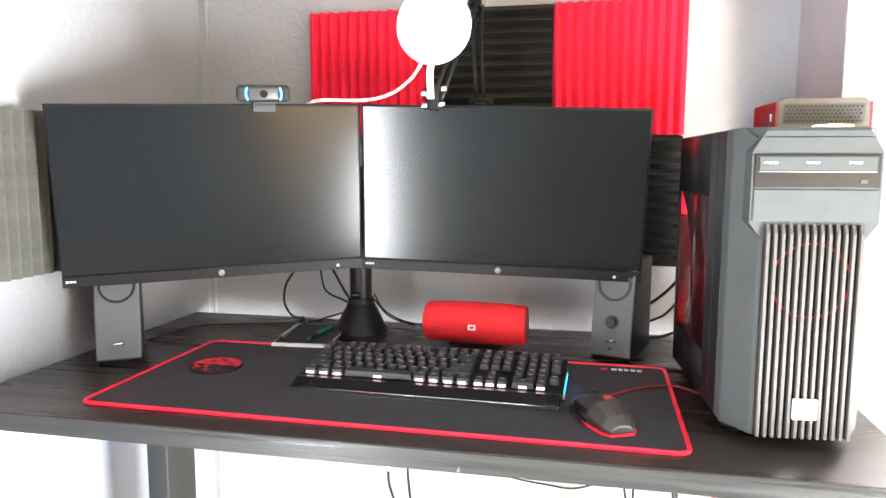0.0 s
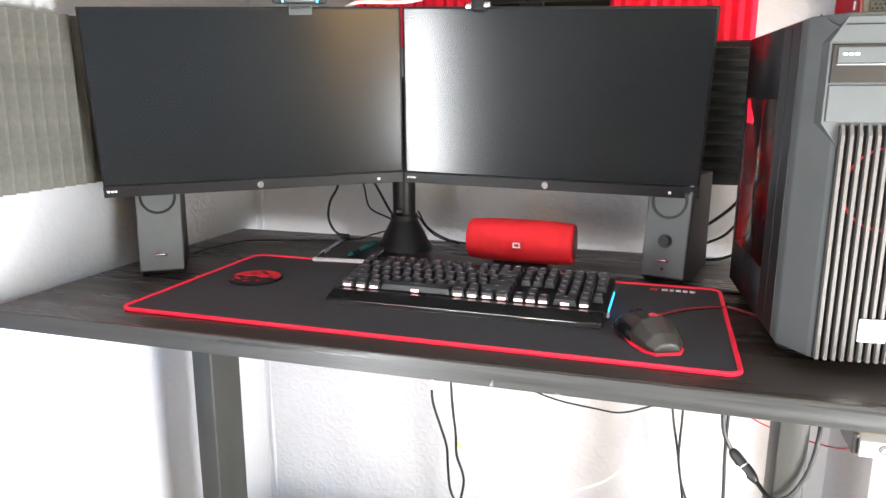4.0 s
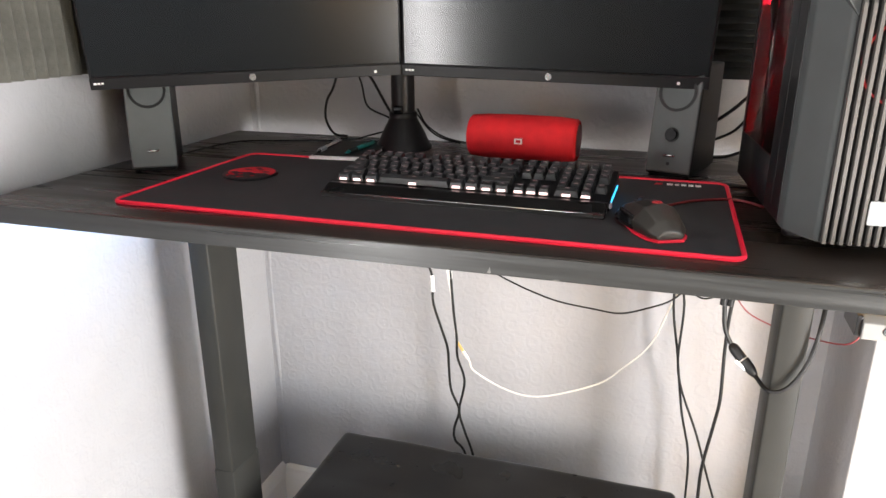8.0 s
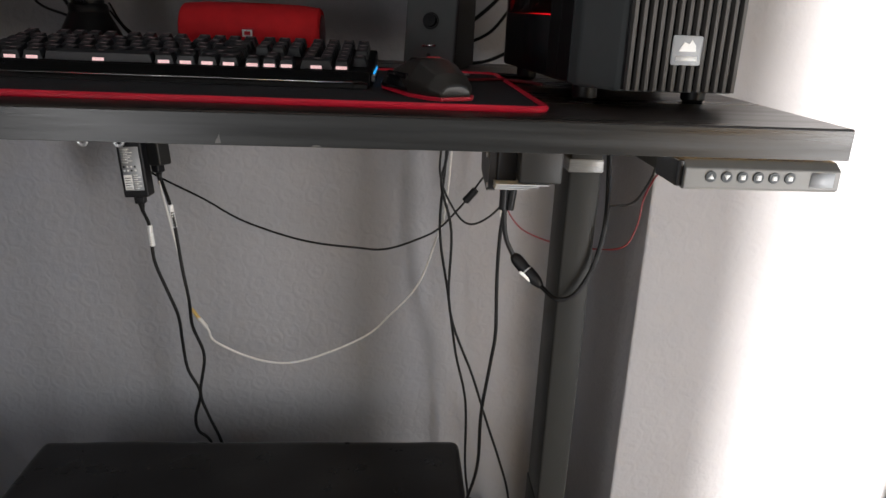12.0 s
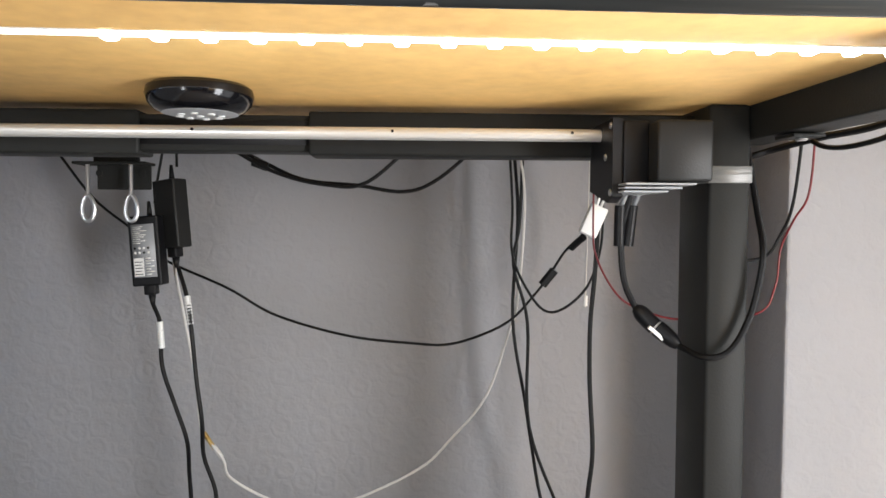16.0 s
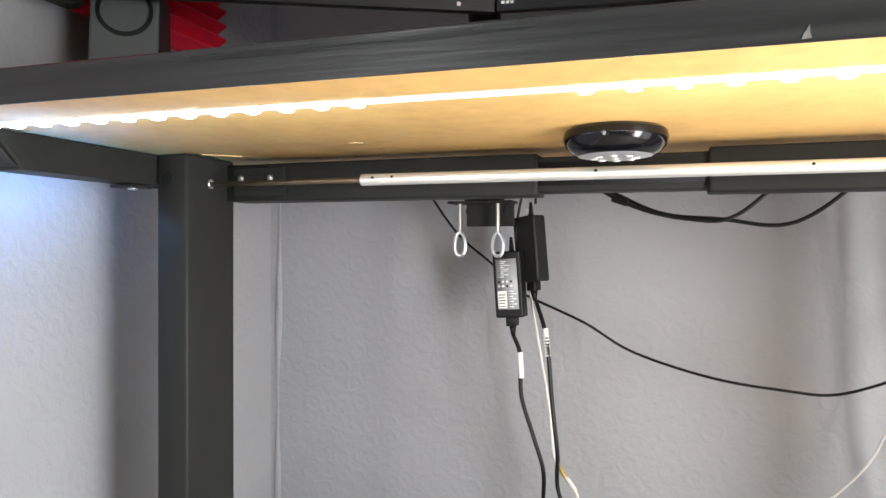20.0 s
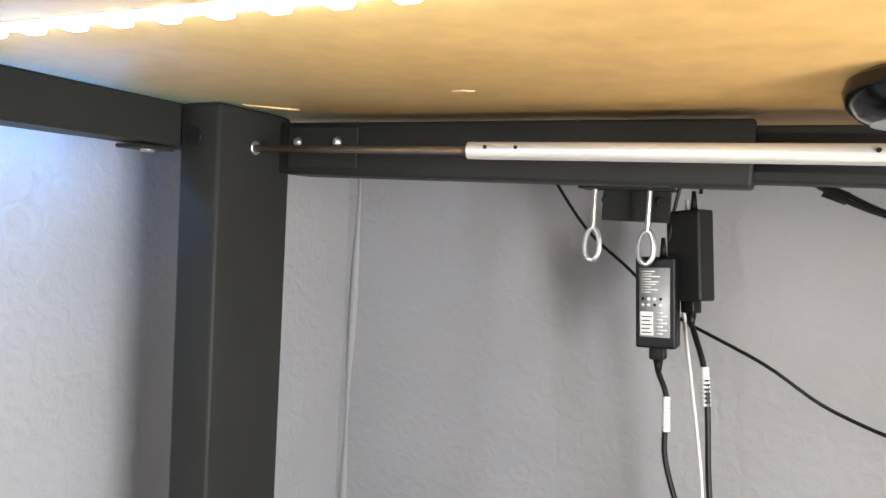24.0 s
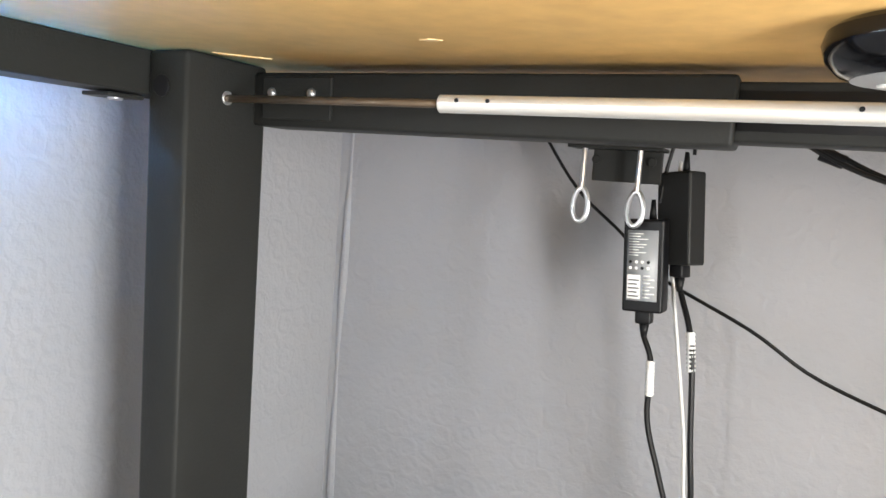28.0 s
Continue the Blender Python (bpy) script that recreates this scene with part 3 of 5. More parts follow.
# keyboard: rows of keys (gap before, width), in units of one key
U = 0.0190
ROWS = [
    (0.0, [(0, 1), (1, 1), (0, 1), (0, 1), (0, 1), (0.5, 1), (0, 1), (0, 1), (0, 1), (0.5, 1), (0, 1), (0, 1), (0, 1), (0.25, 1), (0, 1), (0, 1), (0.25, 1), (0, 1), (0, 1), (0, 1)]),
    (1.2, [(0, 1)] * 13 + [(0, 2), (0.25, 1), (0, 1), (0, 1), (0.25, 1), (0, 1), (0, 1), (0, 1)]),
    (2.2, [(0, 1.5)] + [(0, 1)] * 12 + [(0, 1.5), (0.25, 1), (0, 1), (0, 1), (0.25, 1), (0, 1), (0, 1), (0, 1)]),
    (3.2, [(0, 1.75)] + [(0, 1)] * 11 + [(0, 2.25), (3.5, 1), (0, 1), (0, 1)]),
    (4.2, [(0, 2.25)] + [(0, 1)] * 10 + [(0, 2.75), (1.25, 1), (1.25, 1), (0, 1), (0, 1), (0, 1)]),
    (5.2, [(0, 1.25), (0, 1.25), (0, 1.25), (0, 6.25), (0, 1.25), (0, 1.25), (0, 1.25), (0, 1.25), (0.25, 1), (0, 1), (0, 1), (0.25, 2), (0, 1)]),
]
kb = thing("keyboard", (-0.153, 1.222, TOP + 0.004), -0.6, "black full-size mechanical keyboard with backlit keys and palm rest", "keyboard")
part("case", prism([(0.046, 0.0), (0.178, 0.0), (0.180, 0.030), (0.172, 0.0325), (0.046, 0.0135)], 0.442, "x", 0.0015), M["black"], kb, m=pose(-0.221, 0, 0))
rest = part("palm_rest", prism([(0.0, 0.0), (0.046, 0.0), (0.046, 0.014), (0.030, 0.016), (0.004, 0.007)], 0.436, "x", 0.0015), M["leather"], kb, "soft black palm rest", m=pose(-0.218, 0, 0))
part("trim", tube([(0.0, 0.002, 0.0065), (0.436, 0.002, 0.0065)], 0.0008, 6), M["chrome"], rest, "thin bright trim line")
for sx in (-0.2215, 0.2205):
    part("light_bar", box(sx, sx + 0.0016, 0.055, 0.160, 0.010, 0.0135), M["cyan"], kb, "glowing cyan-blue light bar")
part("end_stub", box(0.2185, 0.2235, 0.046, 0.056, 0.004, 0.012, 0.001), M["white"], kb)


def keycap(w):
    b = bmesh.new()
    x0, x1, t = 0.0009, w * U - 0.0009, 0.0026
    low = [b.verts.new(v) for v in ((x0, 0.0009, 0), (x1, 0.0009, 0), (x1, U - 0.0009, 0), (x0, U - 0.0009, 0))]
    top = [b.verts.new(v) for v in ((x0 + t, 0.0030, 0.0095), (x1 - t, 0.0030, 0.0095), (x1 - t, U - 0.0028, 0.0105), (x0 + t, U - 0.0028, 0.0105))]
    b.faces.new(low[::-1])
    b.faces.new(top)
    for k in range(4):
        b.faces.new((low[k], low[(k + 1) % 4], top[(k + 1) % 4], top[k]))
    bmesh.ops.bevel(b, geom=list(b.edges), offset=0.0006, segments=1, profile=0.5, affect="EDGES")
    return mesh_of("key", b, M["keycap"])


caps, front_mark = {}, mesh_of("legend", box(-0.0062, 0.0062, -0.0004, 0.0004, -0.0018, 0.0018), M["legend"])
top_mark = mesh_of("legend", box(-0.003, 0.003, -0.0008, 0.0008, -0.0003, 0.0003), M["keyprint"])
for r, (row, keys) in enumerate(ROWS):
    x = -0.2137
    for gap, w in keys:
        x += gap * U
        if w not in caps:
            caps[w] = keycap(w)
        o = new("key", caps[w])
        o.parent = kb
        o.matrix_basis = pose(x, 0.050 + (5.2 - row) * 0.0196, 0.0150 + (5.2 - row) * 0.0030, 8.5 if row else 11)
        lm = new("legend", top_mark)
        lm.parent = o
        lm.matrix_basis = pose(w * U / 2, 0.0125, 0.0102)
        if row > 5:
            l2 = new("legend", front_mark)
            l2.parent = o
            l2.matrix_basis = pose(w * U / 2, 0.0011, 0.0026, -12)
        x += w * U

# mouse
mouse = thing("computer_mouse", (0.128, 1.199, TOP + 0.004), 25, "black angular gaming mouse with glowing red base trim", "mouse")


def shell(width, length, height):
    """Flat facets: a broad ridge with slanted flanks, cut off square at the heel."""
    b = bmesh.new()
    rings = []
    for t, wide, high in ((0, 0.52, 0.34), (0.10, 0.80, 0.66), (0.36, 1.0, 1.0), (0.62, 0.90, 0.94), (0.90, 0.86, 0.60), (1.0, 0.74, 0.46)):
        w, h, y = width / 2 * wide, height * high, length * (t - 0.5)
        rings.append([b.verts.new((x * w, y, 0.003 + z * h)) for x, z in ((-0.94, 0), (-1, 0.42), (-0.60, 0.90), (-0.14, 1.0), (0.30, 0.98), (0.72, 0.82), (1, 0.40), (0.94, 0))])
    for a, c in zip(rings, rings[1:]):
        for k in range(8):
            b.faces.new((a[k], a[(k + 1) % 8], c[(k + 1) % 8], c[k]))
    b.faces.new(rings[0][::-1])
    b.faces.new(rings[-1])
    bmesh.ops.recalc_face_normals(b, faces=list(b.faces))
    bmesh.ops.bevel(b, geom=list(b.edges), offset=0.0016, segments=2, profile=0.5, affect="EDGES")
    return b


part("shell", shell(0.064, 0.122, 0.035), M["mouse"], mouse)
wing = lathe([(0.001, 0.0), (0.021, 0.0), (0.0235, 0.003), (0.020, 0.009), (0.010, 0.0135), (0.001, 0.0145)], 24)
wing.transform(pose(-0.021, 0.018, 0.003, 0, 8, 6) @ Matrix.Diagonal((0.68, 1.6, 1.1, 1)))
part("thumb_wing", wing, M["gloss"], mouse, "glossy dark thumb rest")
part("wing_edge", tube([(-0.032, -0.014, 0.006), (-0.036, 0.010, 0.007), (-0.032, 0.046, 0.006)], 0.0016, 6), M["black"], mouse)
part("base_trim", prism([(-0.017, -0.063), (0.017, -0.063), (0.027, -0.050), (0.0325, -0.018), (0.029, 0.020), (0.026, 0.060), (-0.026, 0.060), (-0.029, 0.020), (-0.0325, -0.018), (-0.027, -0.050)], 0.0035), M["rededge"], mouse, "glowing red base trim")
part("split", box(-0.0008, 0.0008, 0.010, 0.058, 0.0265, 0.0345, 0.0003), M["slot"], mouse, m=pose(0, 0, 0, -10))
part("wheel", at_place(disc(0.011, 0.008, "x"), -0.004, 0.034, 0.024), M["black"], mouse)
for k in range(2):
    part("side_button", box(-0.032, -0.027, -0.012 + 0.024 * k, 0.010 + 0.024 * k, 0.016, 0.022, 0.0015), M["gloss"], mouse)
part("emblem", lathe([(0.0052, 0), (0.0068, 0.0002), (0.0068, 0.0009), (0.0052, 0.0010)], 24, ring=True), M["emblem"], mouse, "small glowing red ring emblem", m=pose(0.002, -0.008, 0.0374, -2))
part("emblem_bar", box(-0.003, 0.003, -0.0008, 0.0008, 0, 0.0008), M["emblem"], mouse, m=pose(0.002, -0.008, 0.0375, -2))

# notebook and pens
note = thing("notebook", (-0.477, 1.575, TOP), 5, "slim black notebook with white page edges, lying shut", "notebook")
part("back_cover", prism(rounded(0.112, 0.165, 0.004), 0.0015), M["black"], note)
part("pages", prism(rounded(0.112, 0.166, 0.003), 0.007), M["paper"], note, m=pose(-0.003, -0.005, 0.0015))
part("front_cover", prism(rounded(0.112, 0.160, 0.004), 0.0012), M["black"], note, m=pose(0.001, 0.003, 0.0086))


def pen(name, mat, clip, m, label):
    p = thing(name, label=label, category="pen")
    p.matrix_world = m
    part("barrel", lathe([(0.0008, 0), (0.0032, 0.012), (0.0042, 0.018), (0.0042, 0.125), (0.0036, 0.132)], 14, "y"), mat, p)
    part("grip", lathe([(0.0046, 0.018), (0.0048, 0.022), (0.0048, 0.045), (0.0046, 0.05)], 14, "y"), clip, p)
    part("clip", box(-0.0012, 0.0012, 0.092, 0.130, 0.0040, 0.0058, 0.0005), clip, p)
    part("button", lathe([(0.002, 0.131), (0.002, 0.141)], 10, "y"), clip, p)
    return p


pen("pen", M["teal"], M["black"], pose(-0.462, 1.508, TOP + 0.0137, 0, 0, -2), "teal plastic pen lying on the notebook")
pen("pen", M["chrome"], M["silverbox"], pose(-0.520, 1.500, TOP + 0.0137, 0, 0, 6), "silver pen lying along the notebook's edge")


def desk_speaker(loc, turn, knob, label):
    s = thing("desk_speaker", (*loc, TOP), turn, label, "speaker", "pair of desk speakers")
    w, d, h, lean = 0.079, 0.150, 0.19, 0.028
    part("cabinet", prism([(0.004, 0.004), (d, 0.004), (d, h), (lean + 0.006, h), (0.004, 0.02)], w, "x", 0.003), M["black"], s, m=pose(-w / 2, 0, 0))
    part("base", box(-w / 2 + 0.004, w / 2 - 0.004, 0.01, d - 0.01, 0, 0.005, 0.001), M["black"], s)
    tilt = math.degrees(math.atan2(lean, h - 0.02))
    face = part("grille", box(-w / 2 + 0.0005, w / 2 - 0.0005, -0.004, 0.004, 0, h - 0.012, 0.003), M["grille"], s, "slate grey grille", m=pose(0, 0.002, 0.008, -tilt))
    part("driver_ring", at_place(lathe([(0.0275, 0), (0.0325, 0.0), (0.0325, 0.003), (0.0275, 0.003)], 36, "y", True), 0, -0.0062, 0.138), M["black"], face, "dark ring round the driver")
    part("badge", prism([(-0.011, -0.002), (0.009, -0.002), (0.011, 0.002), (-0.009, 0.002)], 0.0012, "y"), M["chrome"], face, "bright slanted badge", m=pose(0, -0.0052, 0.030))
    if knob:
        part("volume_knob", at_place(lathe([(0.0095, 0), (0.0095, 0.009), (0.008, 0.0105), (0.004, 0.0105)], 28, "y"), 0, -0.0145, 0.066), M["gloss"], face)
        part("knob_ring", at_place(lathe([(0.010, 0), (0.0125, 0), (0.0125, 0.001), (0.010, 0.001)], 28, "y", True), 0, -0.0052, 0.066), M["slot"], face)
        part("socket", at_place(disc(0.003, 0.001, "y"), 0, -0.0052, 0.016), M["slot"], face)
    return s


desk_speaker((-0.745, 1.306), 34, False, "small black desk speaker with slate grille, below a monitor")
desk_speaker((0.142, 1.536), -17, True, "small black desk speaker with a volume knob")

tubes_ = thing("bluetooth_speaker", (-0.127, 1.605, TOP), -2, "red fabric barrel-shaped portable speaker", "speaker")
part("barrel", at_place(lathe([(0.030, -0.105), (0.036, -0.1055), (0.0395, -0.102), (0.0425, -0.07), (0.0435, 0), (0.0425, 0.07), (0.0395, 0.102), (0.036, 0.1055), (0.030, 0.105)], 44, "x"), 0, 0, 0.0455), M["redfab"], tubes_)
for sx in (-1, 1):
    part("end_cap", at_place(lathe([(0.030, 0), (0.030, 0.002), (0.012, 0.0035), (0.001, 0.0035)], 36, "x"), 0.1045 * sx, 0, 0.0455, 0, 0 if sx > 0 else 180), M["redmetal"], tubes_, "dark red end cone")
part("foot", box(-0.055, 0.055, -0.016, 0.016, 0, 0.008, 0.003), M["black"], tubes_)
badge = part("badge", box(-0.009, 0.009, -0.0455, -0.042, 0.038, 0.053, 0.0012), M["red"], tubes_, "raised badge with a pale rim")
part("rim", box(-0.0075, 0.0075, -0.0462, -0.0452, 0.0400, 0.0505, 0.0004), M["white"], badge)
part("mark", box(-0.0045, 0.0045, -0.0466, -0.0460, 0.0425, 0.0480, 0.0003), M["red"], badge)

# webcam on the first monitor
cam_ = thing("webcam", label="black and grey webcam with two glowing blue arcs", category="webcam")
cam_.matrix_world = monL.matrix_world @ pose(0.092, 0.004, 0.016)
part("body", prism(rounded(0.096, 0.030, 0.009), 0.024, "y", 0.002), M["black"], cam_, m=pose(0, -0.008, 0.003))
part("faceplate", box(-0.026, 0.026, -0.0105, -0.007, -0.008, 0.012, 0.002), M["unitgrey"], cam_, "brushed dark grey faceplate")
part("lens", at_place(lathe([(0.0068, 0), (0.0068, 0.002), (0.005, 0.003), (0.001, 0.003)], 24, "y"), 0, -0.0135, 0.002), M["gloss"], cam_)
for sx in (-1, 1):
    part("light_arc", tube([(sx * (0.0285 + 0.003 * (1 - (k / 4 - 1) ** 2)), -0.0095, 0.002 + 0.011 * (k / 4 - 1)) for k in range(9)], 0.0016, 6, 2), M["lcd"], cam_, "glowing blue arc")
    part("side_grille", box(sx * 0.040 - 0.006, sx * 0.040 + 0.006, -0.0095, -0.007, -0.010, 0.014, 0.002), M["slot"], cam_)
part("clip", box(-0.020, 0.020, -0.010, 0.034, -0.022, -0.0165 + 0.004, 0.002), M["grey"], cam_)
part("clip_front", box(-0.020, 0.020, -0.0100, -0.0062, -0.030, -0.012, 0.001), M["grey"], cam_)

# microphone arm with a round white pop shield
boom = thing("microphone_arm", (-0.14, 1.72, TOP), 0, "black sprung microphone arm with a round white pop shield", "microphone arm")
part("clamp", box(-0.025, 0.025, -0.125, 0.012, 0.335, 0.365, 0.004), M["black"], boom)
part("post", lathe([(0.011, 0.33), (0.011, 0.42), (0.009, 0.425)], 18), M["black"], boom)
for dx in (-0.008, 0.008):
    part("lower_arm", tube([(dx, 0, 0.40), (dx - 0.008, -0.02, 0.72)], 0.0048, 8), M["black"], boom)
    part("upper_arm", tube([(dx - 0.008, -0.03, 0.72), (dx - 0.048, -0.22, 0.49)], 0.0048, 8), M["black"], boom)
for z, y in ((0.50, -0.008), (0.715, -0.022), (0.705, -0.03)):
    part("knob", at_place(disc(0.008, 0.022, "x", 16), -0.012, y, z), M["chrome"], boom, "bright clamp knob")
part("elbow", box(-0.020, 0.006, -0.045, -0.012, 0.695, 0.735, 0.005), M["black"], boom)
part("crossbar", box(-0.024, 0.026, -0.016, -0.004, 0.500, 0.512, 0.002), M["black"], boom)
head = part("swivel", box(-0.062, -0.038, -0.245, -0.205, 0.470, 0.515, 0.006), M["black"], boom)
for x, z in ((-0.066, 0.478), (-0.034, 0.480), (-0.030, 0.508), (-0.066, 0.500)):
    part("thumb_screw", at_place(disc(0.006, 0.012, "x", 14), x - 0.006, -0.236, z), M["chrome"], head, "bright thumb screw")
part("stem", tube([(-0.052, -0.25, 0.490), (-0.052, -0.258, 0.535), (-0.046, -0.262, 0.56)], 0.0065, 10, 5), M["white"], boom, "white stem")
shield = part("pop_shield", at_place(lathe([(0.001, 0.008), (0.055, 0.007), (0.064, 0.005), (0.069, 0.0), (0.067, -0.007), (0.055, -0.010), (0.001, -0.011)], 48, "y"), -0.044, -0.262, 0.617), M["white"], boom, "round white pop shield with a faint printed mark")
for k, (x, z, w) in enumerate(((-0.056, 0.622, 0.006), (-0.048, 0.628, 0.004), (-0.046, 0.619, 0.008), (-0.020, 0.612, 0.003))):
    part("print", box(x, x + w, -0.2745, -0.2732, z, z + 0.0035, 0.0003), M["label"], shield)

# ---- computer tower ----
pcq = thing("computer_tower", (0.377, 1.150, TOP), 5.0, "black computer tower with ribbed front and red-lit side window", "computer")
HW, Z0, Z1, DEEP = 0.089, 0.018, 0.418, 0.385
part("front_panel", prism([(-0.062, 0.0), (0.062, 0.0), (HW, 0.045), (HW, 0.075), (-HW, 0.075), (-HW, 0.045)], Z1 - Z0, "z", 0.003), M["pcgrey"], pcq, "anthracite front with slanted corners", m=pose(0, 0.006, Z0))
part("top_panel", box(-HW + 0.001, HW - 0.001, 0.079, DEEP, Z1 - 0.008, Z1, 0.002), M["black"], pcq)
part("bottom_panel", box(-HW + 0.001, HW - 0.001, 0.079, DEEP, Z0, Z0 + 0.008, 0.001), M["black"], pcq)
part("back_panel", box(-HW + 0.001, HW - 0.001, DEEP - 0.004, DEEP, Z0 + 0.008, Z1 - 0.008), M["black"], pcq)
part("side_panel", box(HW - 0.004, HW, 0.081, DEEP - 0.004, Z0 + 0.008, Z1 - 0.008, 0.001), M["pcgrey"], pcq)
# near side: a steel panel round a window
side = part("side_panel", box(-HW, -HW + 0.004, 0.081, 0.165, Z0 + 0.002, Z1 - 0.002, 0.001), M["black"], pcq, "black side panel round a clear window")
part("upper_strip", box(-HW, -HW + 0.004, 0.165, DEEP, 0.325, Z1 - 0.002), M["black"], side)
part("lower_strip", prism([(0.165, Z0 + 0.002), (DEEP, Z0 + 0.002), (DEEP, 0.090), (0.165, 0.088)], 0.004, "x"), M["black"], side, m=pose(-HW, 0, 0))
part("rear_strip", box(-HW, -HW + 0.004, DEEP - 0.014, DEEP, 0.090, 0.325), M["black"], side)
part("panel_seam", box(-HW - 0.0004, -HW + 0.001, 0.122, 0.1232, Z0 + 0.006, Z1 - 0.006), M["slot"], side)
part("window_pane", box(-HW + 0.001, -HW + 0.003, 0.165, DEEP - 0.014, 0.090, 0.325), M["pane"], side, "clear window lit red from within")
# inner walls coloured red for the red light on them
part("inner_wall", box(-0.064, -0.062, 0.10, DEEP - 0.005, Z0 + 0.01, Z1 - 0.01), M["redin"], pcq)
# strips added to redden the inside of the case
part("light_strip", box(-0.086, -0.066, 0.150, 0.154, 0.09, 0.31), M["redlamp"], pcq, "glowing red strip added to light the interior")
part("light_strip", box(-0.084, -0.066, 0.170, DEEP - 0.02, 0.080, 0.084), M["redlamp"], pcq, "glowing red strip added to light the interior")
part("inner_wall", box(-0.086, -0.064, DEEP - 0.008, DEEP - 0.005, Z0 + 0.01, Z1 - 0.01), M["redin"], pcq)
fan = part("fan", at_place(lathe([(0.066, 0), (0.0715, 0), (0.0715, 0.003), (0.066, 0.003)], 40, "x", True), -0.0850, 0.205, 0.333), M["redglow"], pcq, "glowing red fan ring")
# the frame emits in place of the fan's light shining through it
part("fan_frame", box(-0.0815, -0.0795, 0.166, DEEP - 0.016, 0.283, 0.40, 0.0006), M["redhaze"], fan, "translucent fan frame, red light painted as emission")
part("frame_lug", at_place(lathe([(0.006, 0), (0.0085, 0), (0.0085, 0.003), (0.006, 0.003)], 14, "x", True), -0.0850, 0.318, 0.292), M["redglow"], fan)
for x in (-0.065, 0.065):
    for y in (0.09, 0.34):
        part("foot", disc(0.014, Z0 + 0.001, n=18), M["black"], pcq, m=pose(x, y, 0))
# front: a raised block round the bays, drive, blank, ribs
part("bay_block", prism([(-0.0585, 0.272), (-0.0775, 0.298), (-0.0775, 0.387), (-0.061, 0.414), (0.061, 0.414), (0.0775, 0.387), (0.0775, 0.298), (0.0585, 0.272)], 0.030, "y", 0.0012), M["pcgrey"], pcq, "raised panel round the drive bays", m=pose(0, 0.0030, 0))
part("top_seam", tube([(-0.063, 0.0024, 0.405), (0.063, 0.0024, 0.405)], 0.0006, 6), M["slot"], pcq)
front = part("drive_bay", box(-0.074, 0.074, 0.0005, 0.004, 0.342, 0.384, 0.001), M["black"], pcq, "optical drive with small white marks")
part("tray_line", box(-0.069, 0.069, -0.0004, 0.0008, 0.3615, 0.3630), M["silverbox"], front)
part("tray_front", box(-0.069, 0.069, -0.001, 0.001, 0.364, 0.381, 0.0006), M["pcgrey"], front)
for x, w in ((-0.064, 0.018), (-0.014, 0.017), (0.036, 0.016)):
    for k in range(3):
        part("print", box(x + w * k / 3, x + w * (k + 0.75) / 3, -0.0016, -0.0009, 0.3722, 0.3748), M["white"], front)
part("eject_button", box(0.050, 0.059, -0.0012, 0.001, 0.348, 0.353, 0.0005), M["pcgrey"], front)
part("blank_plate", box(-0.074, 0.074, 0.001, 0.006, 0.300, 0.340, 0.0012), M["pcgrey"], pcq)
# flat sheet over the panel, its black standing in for shade between ribs
part("rib_shade", box(-0.058, 0.058, 0.0015, 0.0055, Z0 + 0.002, 0.2955), M["slot"], pcq, "flat dark sheet for the shade behind the ribs")
part("front_fan_ring", at_place(lathe([(0.046, 0), (0.0485, 0), (0.0485, 0.0016), (0.046, 0.0016)], 40, "y", True), 0, -0.0003, 0.225), M["ringglow"], pcq, "faint red fan ring behind the ribs")
rib = None
for k in range(13):
    m = pose(-0.0555 + 0.00925 * k, 0, 0)
    if rib is None:
        rib = part("rib", prism([(-0.0065, Z0 + 0.002), (0.001, Z0 + 0.002), (0.001, 0.297), (-0.001, 0.297), (-0.0065, 0.285)], 0.0042, "x", 0.0006), M["ribs"], pcq, "grey upright rib", m=m @ pose(-0.0021, 0, 0))
    else:
        again(rib, m @ pose(-0.0021, 0, 0))
emb = part("emblem", box(-0.0155, 0.0155, -0.0085, -0.0062, 0.046, 0.074, 0.002), M["silverbox"], pcq, "square badge with a white sail shape")
part("sail", prism([(-0.009, -0.003), (0.009, -0.003), (0.008, 0.003), (0.004, 0.008), (0.001, 0.004), (-0.004, 0.006)], 0.0008, "y"), M["white"], emb, m=pose(0, -0.0092, 0.062))
part("print", box(-0.011, 0.011, -0.0092, -0.0084, 0.050, 0.0545), M["white"], emb)
part("chamfer_line", tube([(-0.083, 0.030, Z1 + 0.0002), (-0.064, 0.004, Z1 - 0.02)], 0.0009, 6), M["unitgrey"], pcq)

unit = thing("interface_box", (0.400, 1.285, TOP + Z1), 4, "grey perforated electronics box with red sides on the tower", "electronics box")
part("body", prism([(-0.056, 0), (0.056, 0), (0.058, 0.004), (0.058, 0.036), (0.050, 0.042), (-0.050, 0.042), (-0.058, 0.036), (-0.058, 0.004)], 0.10, "y", 0.001), M["unitgrey"], unit, m=pose(0, -0.05, 0))
part("mesh_plate", box(-0.051, 0.051, -0.0515, -0.0495, 0.008, 0.034, 0.0008), M["grey"], unit)
hole = None
for r in range(5):
    for k in range(19):
        m = pose(-0.0475 + 0.0052 * k + 0.0026 * (r % 2), -0.0522, 0.0115 + 0.0047 * r)
        if hole is None:
            hole = part("hole", lathe([(0.0015, 0), (0.0015, 0.0012)], 6, "y"), M["slot"], unit, m=m)
        elif not (r % 2 and k == 18):
            again(hole, m)
